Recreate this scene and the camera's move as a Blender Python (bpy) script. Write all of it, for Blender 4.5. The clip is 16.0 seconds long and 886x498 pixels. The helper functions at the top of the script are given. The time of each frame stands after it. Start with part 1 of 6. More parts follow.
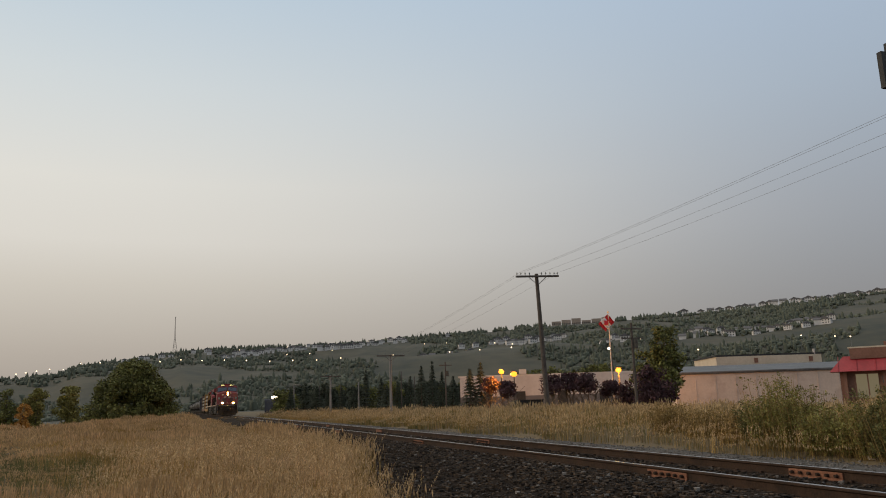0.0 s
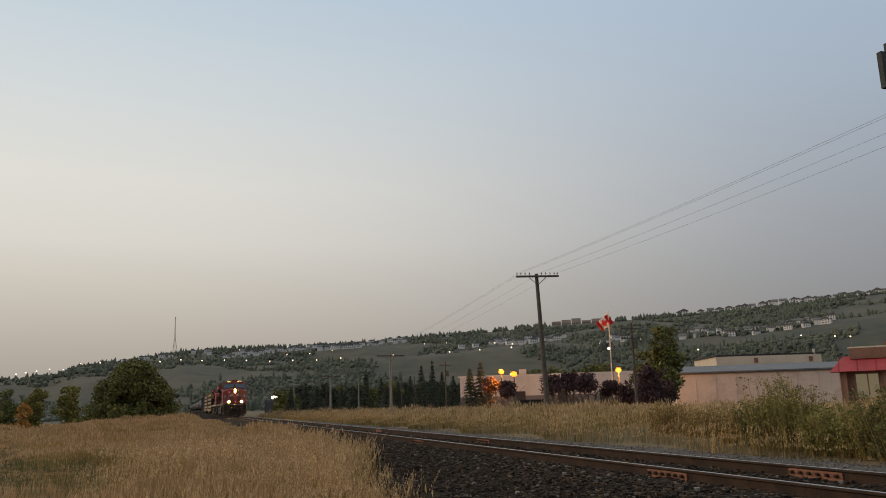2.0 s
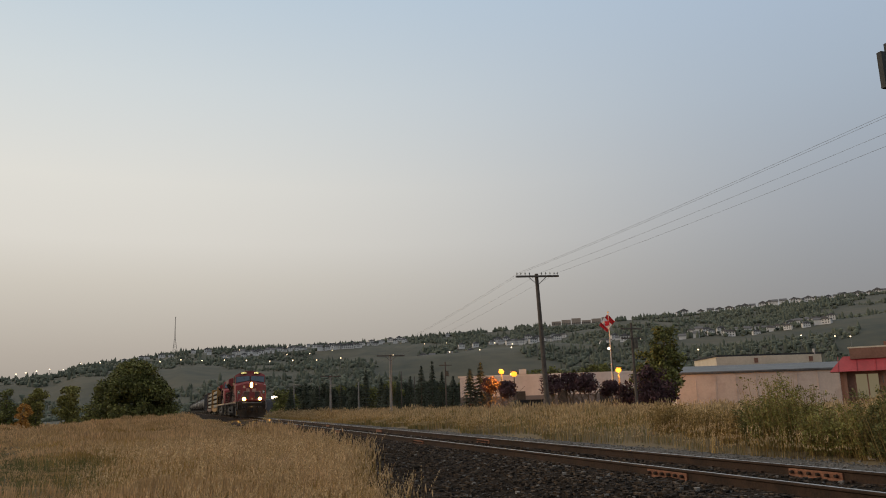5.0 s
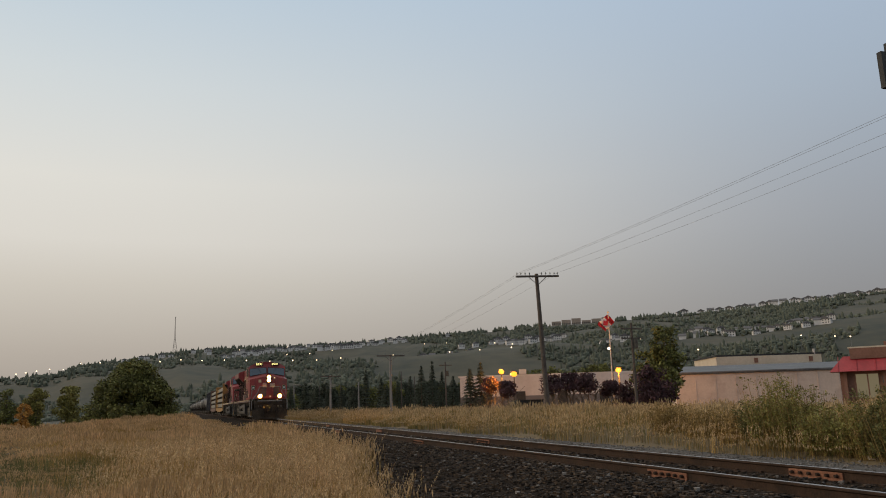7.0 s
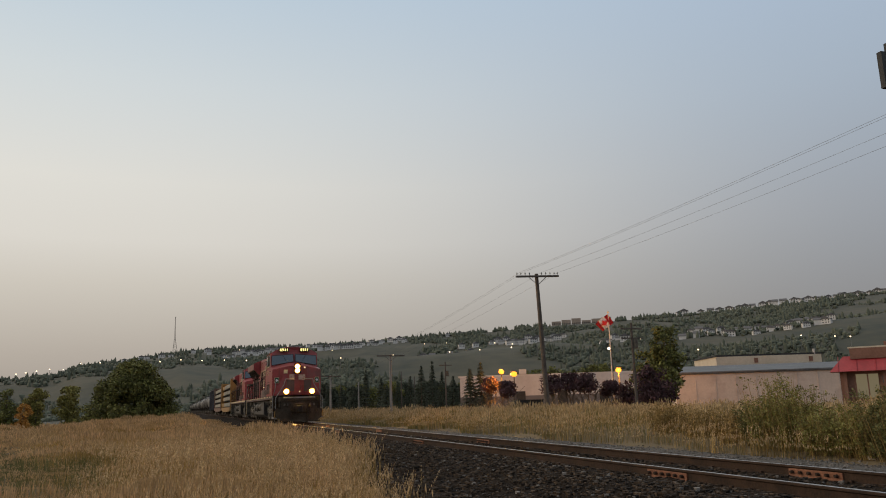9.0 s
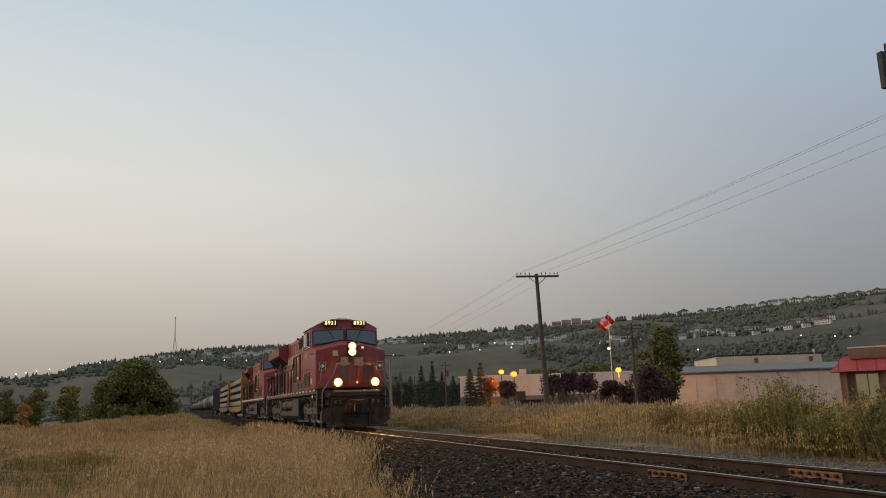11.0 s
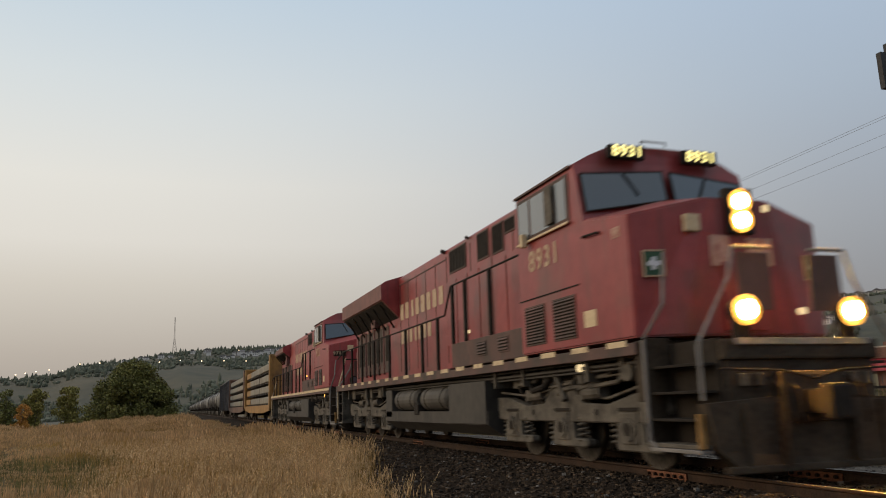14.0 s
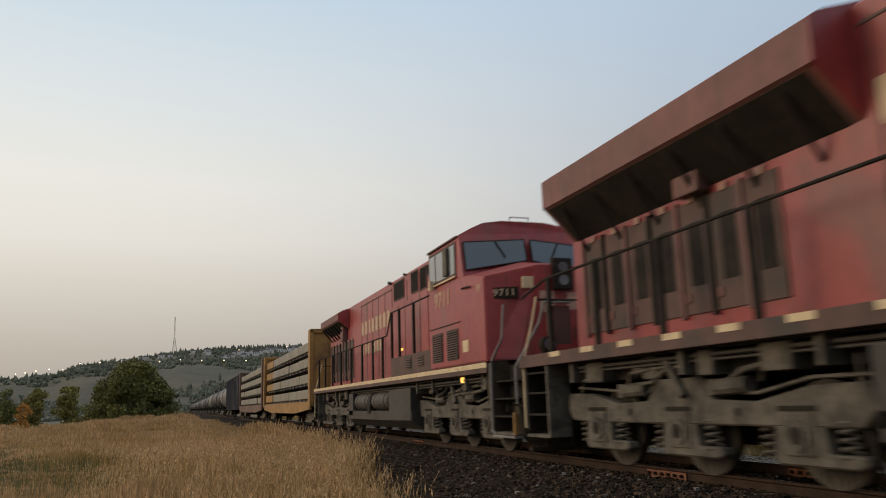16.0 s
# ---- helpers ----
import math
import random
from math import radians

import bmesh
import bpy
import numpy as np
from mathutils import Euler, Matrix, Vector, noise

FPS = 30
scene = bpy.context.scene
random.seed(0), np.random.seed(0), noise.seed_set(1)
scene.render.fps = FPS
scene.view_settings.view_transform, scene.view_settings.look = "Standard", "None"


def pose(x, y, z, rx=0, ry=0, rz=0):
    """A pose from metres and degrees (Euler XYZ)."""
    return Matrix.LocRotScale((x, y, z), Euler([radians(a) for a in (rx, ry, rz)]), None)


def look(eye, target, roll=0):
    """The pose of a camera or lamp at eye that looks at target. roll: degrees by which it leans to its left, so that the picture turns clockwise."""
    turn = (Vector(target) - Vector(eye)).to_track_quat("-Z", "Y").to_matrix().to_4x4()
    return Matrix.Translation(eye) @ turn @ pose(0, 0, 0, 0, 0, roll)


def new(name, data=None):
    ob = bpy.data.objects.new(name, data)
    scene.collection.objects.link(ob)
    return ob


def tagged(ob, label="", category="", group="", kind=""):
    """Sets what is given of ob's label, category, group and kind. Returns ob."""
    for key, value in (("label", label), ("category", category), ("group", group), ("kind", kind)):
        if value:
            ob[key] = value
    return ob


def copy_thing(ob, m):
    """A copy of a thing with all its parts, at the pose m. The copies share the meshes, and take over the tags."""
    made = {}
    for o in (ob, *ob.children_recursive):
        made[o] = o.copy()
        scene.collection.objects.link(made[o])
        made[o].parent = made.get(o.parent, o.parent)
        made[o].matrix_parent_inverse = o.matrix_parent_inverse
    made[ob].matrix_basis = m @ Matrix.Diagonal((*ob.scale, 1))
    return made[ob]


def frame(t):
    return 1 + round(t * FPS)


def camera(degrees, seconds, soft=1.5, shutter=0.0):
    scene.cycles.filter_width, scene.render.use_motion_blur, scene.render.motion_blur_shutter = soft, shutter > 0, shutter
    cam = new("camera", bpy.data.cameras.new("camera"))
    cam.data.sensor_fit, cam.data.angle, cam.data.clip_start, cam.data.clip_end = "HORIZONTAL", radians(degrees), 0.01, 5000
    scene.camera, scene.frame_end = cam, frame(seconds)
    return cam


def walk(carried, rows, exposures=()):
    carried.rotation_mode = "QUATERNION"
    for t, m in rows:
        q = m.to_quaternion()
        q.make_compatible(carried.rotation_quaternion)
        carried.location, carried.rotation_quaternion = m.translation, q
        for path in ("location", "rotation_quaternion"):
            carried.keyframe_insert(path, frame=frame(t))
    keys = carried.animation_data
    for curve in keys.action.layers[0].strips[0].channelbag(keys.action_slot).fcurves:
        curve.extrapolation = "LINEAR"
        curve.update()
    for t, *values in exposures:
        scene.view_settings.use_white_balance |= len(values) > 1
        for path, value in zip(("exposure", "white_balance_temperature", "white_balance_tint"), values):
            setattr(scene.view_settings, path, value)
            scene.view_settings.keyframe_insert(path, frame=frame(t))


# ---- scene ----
cam = camera(59.12, 16.0, soft=1.0, shutter=0.5)
EYE = Vector((0, 0, 0.928))


def gaze(up=0.0, side=0.0):
    """The camera's pose; up and side are small tilts of the phone, in degrees."""
    a, b = radians(18.646 + side), radians(11.15 + up)
    way = Vector((math.sin(a) * math.cos(b), math.cos(a) * math.cos(b), math.sin(b)))
    return look(EYE, EYE + way * 10, -1.70)


walk(cam, [(0, gaze()), (11.3, gaze()), (11.8, gaze(0.05, 0.02)), (12.2, gaze(0.13, 0.07)), (12.5, gaze(0.18, 0.09)), (13.0, gaze(0.18, 0.09)),
           (13.5, gaze(0.08, 0.04)), (14.0, gaze(0.04, 0.03)), (14.5, gaze(0.0, 0.0)), (15.0, gaze(-0.03, 0.0)), (15.5, gaze(-0.02, 0.0)), (16.0, gaze(0.0, 0.03))],
     exposures=[(0, 0.0), (12.5, 0.0), (14.5, 0.12), (16.0, 0.18)])

# ---- sky and light ----


def lin(r, g, b):
    """Linear colour from 0..255 display values."""
    return tuple((c / 255 / 12.92 if c < 11 else ((c / 255 + 0.055) / 1.055) ** 2.4) for c in (r, g, b)) + (1.0,)


def ramp(nodes, stops):
    node = nodes.new("ShaderNodeValToRGB")
    els = node.color_ramp.elements
    while len(els) < len(stops):
        els.new(0.5)
    for el, (place, colour) in zip(els, stops):
        el.position, el.color = place, colour
    return node


def make_world():
    w = bpy.data.worlds.new("dusk_sky")
    scene.world = w
    w.use_nodes = True
    n, k = w.node_tree.nodes, w.node_tree.links
    n.clear()
    co = n.new("ShaderNodeTexCoord")
    sep = n.new("ShaderNodeSeparateXYZ")
    k.new(co.outputs["Generated"], sep.inputs[0])
    el = n.new("ShaderNodeMapRange")
    el.inputs["From Min"].default_value, el.inputs["From Max"].default_value = 0.0, 1.0
    k.new(sep.outputs["Z"], el.inputs["Value"])
    warm = ramp(n, [(0.0, lin(160, 151, 141)), (0.07, lin(182, 173, 163)), (0.15, lin(207, 200, 189)), (0.2, lin(221, 216, 207)), (0.27, lin(226, 223, 215)),
                    (0.38, lin(213, 219, 220)), (0.5, lin(192, 208, 220)), (0.75, lin(214, 216, 216)), (1.0, lin(232, 228, 222))])
    cool = ramp(n, [(0.0, lin(124, 122, 122)), (0.1, lin(138, 138, 141)), (0.21, lin(152, 157, 165)), (0.35, lin(163, 176, 191)), (0.5, lin(170, 188, 209)), (0.75, lin(204, 208, 212)), (1.0, lin(232, 228, 222))])
    k.new(el.outputs[0], warm.inputs[0])
    k.new(el.outputs[0], cool.inputs[0])
    glow = n.new("ShaderNodeVectorMath")
    glow.operation = "DOT_PRODUCT"
    a = radians(-30)
    glow.inputs[1].default_value = (math.sin(a), math.cos(a), 0)
    k.new(co.outputs["Generated"], glow.inputs[0])
    side = n.new("ShaderNodeMapRange")
    side.interpolation_type = "SMOOTHERSTEP"
    side.inputs["From Min"].default_value, side.inputs["From Max"].default_value = 0.0, 1.1
    k.new(glow.outputs["Value"], side.inputs["Value"])
    mix = n.new("ShaderNodeMix")
    mix.data_type = "RGBA"
    k.new(side.outputs[0], mix.inputs["Factor"])
    k.new(cool.outputs[0], mix.inputs[6])
    k.new(warm.outputs[0], mix.inputs[7])
    smoke = n.new("ShaderNodeBackground")
    k.new(mix.outputs[2], smoke.inputs[0])
    smoke.inputs[1].default_value = 0.97
    sky = n.new("ShaderNodeTexSky")
    sky.sky_type, sky.sun_disc = "NISHITA", False
    sky.sun_elevation, sky.sun_rotation = radians(4), radians(-68)
    sky.dust_density, sky.air_density = 4.0, 1.0
    clear = n.new("ShaderNodeBackground")
    k.new(sky.outputs[0], clear.inputs[0])
    clear.inputs[1].default_value = 0.012
    add = n.new("ShaderNodeAddShader")
    out = n.new("ShaderNodeOutputWorld")
    k.new(smoke.outputs[0], add.inputs[0])
    k.new(clear.outputs[0], add.inputs[1])
    k.new(add.outputs[0], out.inputs[0])


make_world()
sun_data = bpy.data.lights.new("low_sun", "SUN")
sun_data.energy, sun_data.angle, sun_data.color = 1.05, radians(30), (1.0, 0.76, 0.5)
new("low_sun", sun_data).matrix_world = look((0, 0, 0), (math.sin(radians(-68)) * -1, math.cos(radians(-68)) * -1, -0.32))

# ---- materials ----


def surface(name, c1, c2, scale=4.0, rough=0.8, bump=0.0, metal=0.0, fine=6.0, island=0.0, coords="Object", dirt=None, dirt_amount=0.0, spec=0.5, bdist=0.02, streak=None):
    """Two colours mixed by noise at two scales, with relief; island varies the loose pieces of one mesh."""
    m = bpy.data.materials.new(name)
    m.use_nodes = True
    n, k = m.node_tree.nodes, m.node_tree.links
    b = n["Principled BSDF"]
    co = n.new("ShaderNodeTexCoord")
    big, small = n.new("ShaderNodeTexNoise"), n.new("ShaderNodeTexNoise")
    big.inputs["Scale"].default_value, small.inputs["Scale"].default_value = scale, scale * fine
    big.inputs["Detail"].default_value, small.inputs["Detail"].default_value = 5, 4
    for node in (big, small):
        k.new(co.outputs[coords], node.inputs["Vector"])
    mixf = n.new("ShaderNodeMath")
    mixf.operation = "MULTIPLY_ADD"
    mixf.inputs[1].default_value, mixf.inputs[2].default_value = 0.45, 0.0
    k.new(small.outputs[0], mixf.inputs[0])
    s = n.new("ShaderNodeMath")
    s.operation = "MULTIPLY_ADD"
    s.inputs[1].default_value = 0.55
    k.new(big.outputs[0], s.inputs[0])
    k.new(mixf.outputs[0], s.inputs[2])
    mr = n.new("ShaderNodeMapRange")
    mr.inputs["From Min"].default_value, mr.inputs["From Max"].default_value = 0.36, 0.64
    k.new(s.outputs[0], mr.inputs["Value"])
    mix = n.new("ShaderNodeMix")
    mix.data_type = "RGBA"
    k.new(mr.outputs[0], mix.inputs["Factor"])
    mix.inputs[6].default_value, mix.inputs[7].default_value = (*c1, 1), (*c2, 1)
    colour = mix.outputs[2]
    if island:
        geo = n.new("ShaderNodeNewGeometry")
        hv = n.new("ShaderNodeHueSaturation")
        v = n.new("ShaderNodeMapRange")
        v.inputs["To Min"].default_value, v.inputs["To Max"].default_value = 1 - island, 1 + island
        k.new(geo.outputs["Random Per Island"], v.inputs["Value"])
        k.new(v.outputs[0], hv.inputs["Value"])
        k.new(colour, hv.inputs["Color"])
        colour = hv.outputs[0]
    if dirt:
        dn = n.new("ShaderNodeTexNoise")
        dn.inputs["Scale"].default_value, dn.inputs["Detail"].default_value = scale * 1.7, 8
        k.new(co.outputs[coords], dn.inputs["Vector"])
        dr = n.new("ShaderNodeMapRange")
        dr.inputs["From Min"].default_value, dr.inputs["From Max"].default_value = 0.75 - dirt_amount * 0.5, 1.0 - dirt_amount * 0.5
        k.new(dn.outputs[0], dr.inputs["Value"])
        dm = n.new("ShaderNodeMix")
        dm.data_type = "RGBA"
        k.new(dr.outputs[0], dm.inputs["Factor"])
        k.new(colour, dm.inputs[6])
        dm.inputs[7].default_value = (*dirt, 1)
        colour = dm.outputs[2]
    if streak:
        mp = n.new("ShaderNodeMapping")
        mp.inputs["Scale"].default_value = (4.0, 4.0, 0.3)
        k.new(co.outputs[coords], mp.inputs["Vector"])
        sn = n.new("ShaderNodeTexNoise")
        sn.inputs["Scale"].default_value, sn.inputs["Detail"].default_value = 1.6, 6
        k.new(mp.outputs[0], sn.inputs["Vector"])
        sr = n.new("ShaderNodeMapRange")
        sr.inputs["From Min"].default_value, sr.inputs["From Max"].default_value, sr.inputs["To Max"].default_value = 0.5, 0.75, 0.75
        k.new(sn.outputs[0], sr.inputs["Value"])
        sm = n.new("ShaderNodeMix")
        sm.data_type = "RGBA"
        k.new(sr.outputs[0], sm.inputs["Factor"])
        k.new(colour, sm.inputs[6])
        sm.inputs[7].default_value = (*streak, 1)
        colour = sm.outputs[2]
    k.new(colour, b.inputs["Base Color"])
    b.inputs["Roughness"].default_value, b.inputs["Metallic"].default_value = rough, metal
    b.inputs["Specular IOR Level"].default_value = spec
    if bump:
        bp = n.new("ShaderNodeBump")
        bp.inputs["Strength"].default_value, bp.inputs["Distance"].default_value = bump, bdist
        k.new(small.outputs[0], bp.inputs["Height"])
        k.new(bp.outputs[0], b.inputs["Normal"])
    return m


def lit(name, colour, strength):
    m = bpy.data.materials.new(name)
    m.use_nodes = True
    b = m.node_tree.nodes["Principled BSDF"]
    b.inputs["Base Color"].default_value = (0.02, 0.02, 0.02, 1)
    b.inputs["Emission Color"].default_value = (*colour, 1)
    b.inputs["Emission Strength"].default_value = strength
    return m


def pane_glass(name, tint, rough=0.08):
    m = bpy.data.materials.new(name)
    m.use_nodes = True
    b = m.node_tree.nodes["Principled BSDF"]
    b.inputs["Base Color"].default_value = (*tint, 1)
    b.inputs["Roughness"].default_value = rough
    b.inputs["Specular IOR Level"].default_value = 0.9
    b.inputs["Coat Weight"].default_value = 0.6
    return m


M = dict(
    ground=surface("dry_soil", (0.1, 0.072, 0.034), (0.18, 0.128, 0.06), 0.35, 0.95, 0.4, fine=30),
    gravel=surface("dark_ballast", (0.012, 0.0078, 0.005), (0.034, 0.023, 0.0145), 5.0, 0.95, 0.9, fine=7, bdist=0.06, spec=0.1),
    stone=surface("ballast_stone", (0.012, 0.0078, 0.005), (0.076, 0.051, 0.032), 9.0, 0.85, 0.3, fine=3, island=0.95, spec=0.25),
    pale_stone=surface("grey_gravel", (0.09, 0.08, 0.07), (0.19, 0.17, 0.15), 2.0, 0.9, 0.3, island=0.45),
    pale_gravel=surface("pale_gravel_bed", (0.07, 0.062, 0.054), (0.15, 0.135, 0.118), 5.0, 0.95, 0.8, fine=7, bdist=0.04, spec=0.2),
    rail=surface("rusty_rail", (0.022, 0.014, 0.0095), (0.06, 0.034, 0.021), 3.0, 0.75, 0.3, metal=0.2, fine=12, spec=0.25),
    railhead=surface("polished_rail", (0.42, 0.39, 0.36), (0.58, 0.55, 0.51), 2.0, 0.3, 0.05, metal=1.0),
    joint=surface("rusted_plate", (0.13, 0.05, 0.026), (0.27, 0.115, 0.06), 12, 0.85, 0.5, fine=5),
    tie=surface("creosoted_wood", (0.035, 0.028, 0.022), (0.09, 0.07, 0.055), 4, 0.9, 0.6, fine=8),
    grass=surface("dry_grass", (0.28, 0.165, 0.042), (0.48, 0.305, 0.1), 0.25, 0.85, island=0.5, fine=5),
    grass_green=surface("green_weeds", (0.085, 0.085, 0.022), (0.17, 0.155, 0.05), 0.5, 0.85, island=0.35),
    grass_far=surface("brown_grass", (0.2, 0.13, 0.04), (0.4, 0.27, 0.1), 0.25, 0.85, island=0.5),
    seed_far=surface("dull_seed_heads", (0.36, 0.26, 0.13), (0.56, 0.42, 0.23), 0.4, 0.9, island=0.45),
    seed=surface("seed_heads", (0.46, 0.3, 0.13), (0.68, 0.47, 0.26), 0.4, 0.9, island=0.35),
    leaf=surface("green_leaves", (0.072, 0.078, 0.017), (0.165, 0.16, 0.038), 0.6, 0.8, island=0.55),
    leaf_light=surface("pale_green_leaves", (0.14, 0.135, 0.028), (0.27, 0.235, 0.065), 0.6, 0.8, island=0.5),
    leaf_orange=surface("orange_leaves", (0.38, 0.18, 0.035), (0.55, 0.28, 0.06), 0.8, 0.8, island=0.4),
    leaf_purple=surface("purple_leaves", (0.035, 0.016, 0.02), (0.09, 0.04, 0.045), 0.8, 0.8, island=0.5),
    needle=surface("conifer_needles", (0.028, 0.036, 0.02), (0.055, 0.064, 0.036), 0.8, 0.85, island=0.5),
    bark=surface("bark", (0.07, 0.055, 0.04), (0.14, 0.11, 0.085), 3, 0.95, 0.6),
    pole=surface("weathered_pole", (0.048, 0.038, 0.031), (0.12, 0.096, 0.08), 2, 0.9, 0.4, fine=10),
    pale_pole=surface("pale_pole", (0.16, 0.148, 0.135), (0.26, 0.24, 0.22), 2, 0.8, 0.2),
    wire=surface("dark_wire", (0.05, 0.05, 0.05), (0.08, 0.08, 0.08), 2, 0.6),
    insulator=surface("insulator_glass", (0.06, 0.07, 0.07), (0.1, 0.11, 0.11), 5, 0.3),
    hill=surface("hillside", (0.036, 0.041, 0.029), (0.088, 0.078, 0.05), 0.009, 0.95, 0.0, fine=6),
    woods=surface("far_woods", (0.078, 0.09, 0.064), (0.118, 0.125, 0.088), 0.02, 0.95, island=0.2),
    stucco=surface("pale_house_wall", (0.5, 0.47, 0.44), (0.64, 0.6, 0.56), 0.05, 0.9, island=0.2),
    shingle=surface("house_roof", (0.09, 0.085, 0.085), (0.16, 0.15, 0.15), 0.05, 0.9),
    brickish=surface("ochre_block_wall", (0.3, 0.23, 0.18), (0.38, 0.3, 0.24), 0.05, 0.9),
    pink_wall=surface("pinkish_painted_block", (0.52, 0.42, 0.35), (0.62, 0.51, 0.43), 0.4, 0.85, 0.2, fine=12, dirt=(0.42, 0.31, 0.25), dirt_amount=0.4),
    cream_wall=surface("cream_wall", (0.5, 0.42, 0.32), (0.6, 0.52, 0.41), 0.5, 0.85),
    white_wall=surface("off_white_wall", (0.46, 0.42, 0.4), (0.56, 0.52, 0.49), 0.4, 0.85),
    grey_roof=surface("grey_metal_roof", (0.1, 0.105, 0.11), (0.15, 0.155, 0.16), 0.5, 0.75),
    red_roof=surface("red_metal_roof", (0.28, 0.025, 0.03), (0.4, 0.04, 0.045), 0.8, 0.5),
    brown_brick=surface("brown_brick", (0.16, 0.08, 0.055), (0.24, 0.12, 0.085), 1.0, 0.9),
    dark=surface("dark_metal", (0.015, 0.015, 0.016), (0.03, 0.03, 0.03), 2, 0.7),
    sodium=lit("sodium_lamp", (1.0, 0.31, 0.02), 2.6),
    white_lamp=lit("white_street_lamp", (1.0, 0.85, 0.6), 8),
    far_lamp=lit("far_street_lamp", (1.0, 0.75, 0.45), 3),
    window_glow=lit("lit_window", (0.9, 0.72, 0.4), 0.16),
    flag_red=surface("red_cloth", (0.34, 0.012, 0.024), (0.44, 0.022, 0.034), 2, 0.8),
    flag_white=surface("white_cloth", (0.62, 0.62, 0.64), (0.72, 0.72, 0.74), 2, 0.8),
    loco_red=surface("faded_red_paint", (0.215, 0.023, 0.023), (0.315, 0.05, 0.045), 0.5, 0.38, 0.03, fine=8, dirt=(0.13, 0.055, 0.042), dirt_amount=0.5, streak=(0.14, 0.036, 0.03)),
    loco_red2=surface("pinkish_faded_red_paint", (0.25, 0.028, 0.031), (0.355, 0.062, 0.057), 0.5, 0.4, 0.03, fine=8, dirt=(0.16, 0.07, 0.056), dirt_amount=0.4, streak=(0.18, 0.055, 0.046)),
    sill=surface("grimy_lower_paint", (0.075, 0.042, 0.034), (0.13, 0.068, 0.054), 0.8, 0.75, 0.05, dirt=(0.05, 0.04, 0.032), dirt_amount=0.6),
    running=surface("dusty_running_gear", (0.07, 0.06, 0.046), (0.15, 0.129, 0.099), 2.2, 0.85, 0.3, fine=7, dirt=(0.034, 0.028, 0.022), dirt_amount=0.55),
    tank=surface("oily_fuel_tank", (0.027, 0.023, 0.019), (0.055, 0.048, 0.039), 0.9, 0.7, 0.1, dirt=(0.018, 0.015, 0.012), dirt_amount=0.4, streak=(0.07, 0.06, 0.047)),
    reservoir=surface("grimy_grey_reservoir", (0.052, 0.046, 0.037), (0.09, 0.079, 0.063), 1.5, 0.7, 0.1, dirt=(0.032, 0.027, 0.021), dirt_amount=0.45),
    black=surface("grimy_black", (0.014, 0.011, 0.009), (0.032, 0.026, 0.02), 1.5, 0.85, 0.1, spec=0.2),
    cream=surface("faded_cream_paint", (0.55, 0.42, 0.25), (0.68, 0.54, 0.34), 3, 0.7, dirt=(0.3, 0.2, 0.13), dirt_amount=0.4),
    pale_letter=surface("faded_lettering", (0.42, 0.3, 0.19), (0.55, 0.41, 0.27), 3, 0.7, dirt=(0.3, 0.1, 0.075), dirt_amount=0.38),
    sooty=surface("sooty_faded_red", (0.155, 0.068, 0.058), (0.235, 0.1, 0.086), 0.6, 0.7, 0.03, dirt=(0.12, 0.075, 0.06), dirt_amount=0.5, streak=(0.1, 0.06, 0.05)),
    plough=surface("grimy_brown_black", (0.028, 0.02, 0.0135), (0.07, 0.052, 0.035), 2.5, 0.8, 0.2, spec=0.2),
    faded=surface("worn_emblem_paint", (0.36, 0.22, 0.16), (0.5, 0.33, 0.25), 4, 0.7, dirt=(0.25, 0.05, 0.045), dirt_amount=0.5),
    glass=pane_glass("cab_glass", (0.02, 0.032, 0.04)),
    glass_side=pane_glass("cab_side_glass", (0.1, 0.115, 0.125), 0.15),
    steel=surface("wheel_steel", (0.045, 0.038, 0.03), (0.1, 0.085, 0.068), 3, 0.65, metal=0.3),
    lamp=lit("headlamp", (1.0, 0.5, 0.1), 2000),
    ditch=lit("ditch_lamp", (1.0, 0.5, 0.1), 2000),
    # weak orange emission that imitates the halo around the burning lamps
    halo=lit("lamp_halo_glow", (1.0, 0.42, 0.05), 1.9),
    marker=lit("marker_lamp_and_glint", (1.0, 0.75, 0.4), 0.9),
    board=lit("number_glow", (1.0, 0.85, 0.3), 1.7),
    amber=lit("amber_lamp_and_glint", (1.0, 0.5, 0.1), 1.6),
    green_sign=surface("green_sign", (0.018, 0.06, 0.028), (0.03, 0.09, 0.042), 4, 0.6),
    yellow=surface("weathered_yellow", (0.25, 0.135, 0.035), (0.37, 0.2, 0.055), 0.8, 0.7, dirt=(0.12, 0.07, 0.035), dirt_amount=0.5),
    wrap=surface("white_lumber_wrap", (0.18, 0.165, 0.13), (0.28, 0.26, 0.21), 0.6, 0.6, 0.1, streak=(0.16, 0.13, 0.1)),
    wrap_dark=surface("dark_bunks_and_gap_shade", (0.06, 0.055, 0.05), (0.1, 0.09, 0.08), 0.6, 0.8),
    car_dark=surface("dark_car_paint", (0.035, 0.035, 0.042), (0.07, 0.07, 0.08), 0.5, 0.7, dirt=(0.1, 0.08, 0.06), dirt_amount=0.4),
    car_brown=surface("brown_car_paint", (0.11, 0.06, 0.04), (0.17, 0.1, 0.07), 0.5, 0.75, dirt=(0.08, 0.06, 0.05), dirt_amount=0.4),
    tank_black=surface("black_tank", (0.02, 0.02, 0.022), (0.045, 0.045, 0.05), 0.5, 0.5, dirt=(0.1, 0.09, 0.08), dirt_amount=0.35),
    tank_grey=surface("pale_grey_tank", (0.13, 0.128, 0.124), (0.19, 0.188, 0.18), 0.5, 0.5, dirt=(0.07, 0.062, 0.054), dirt_amount=0.45),
)

# ---- building helpers ----


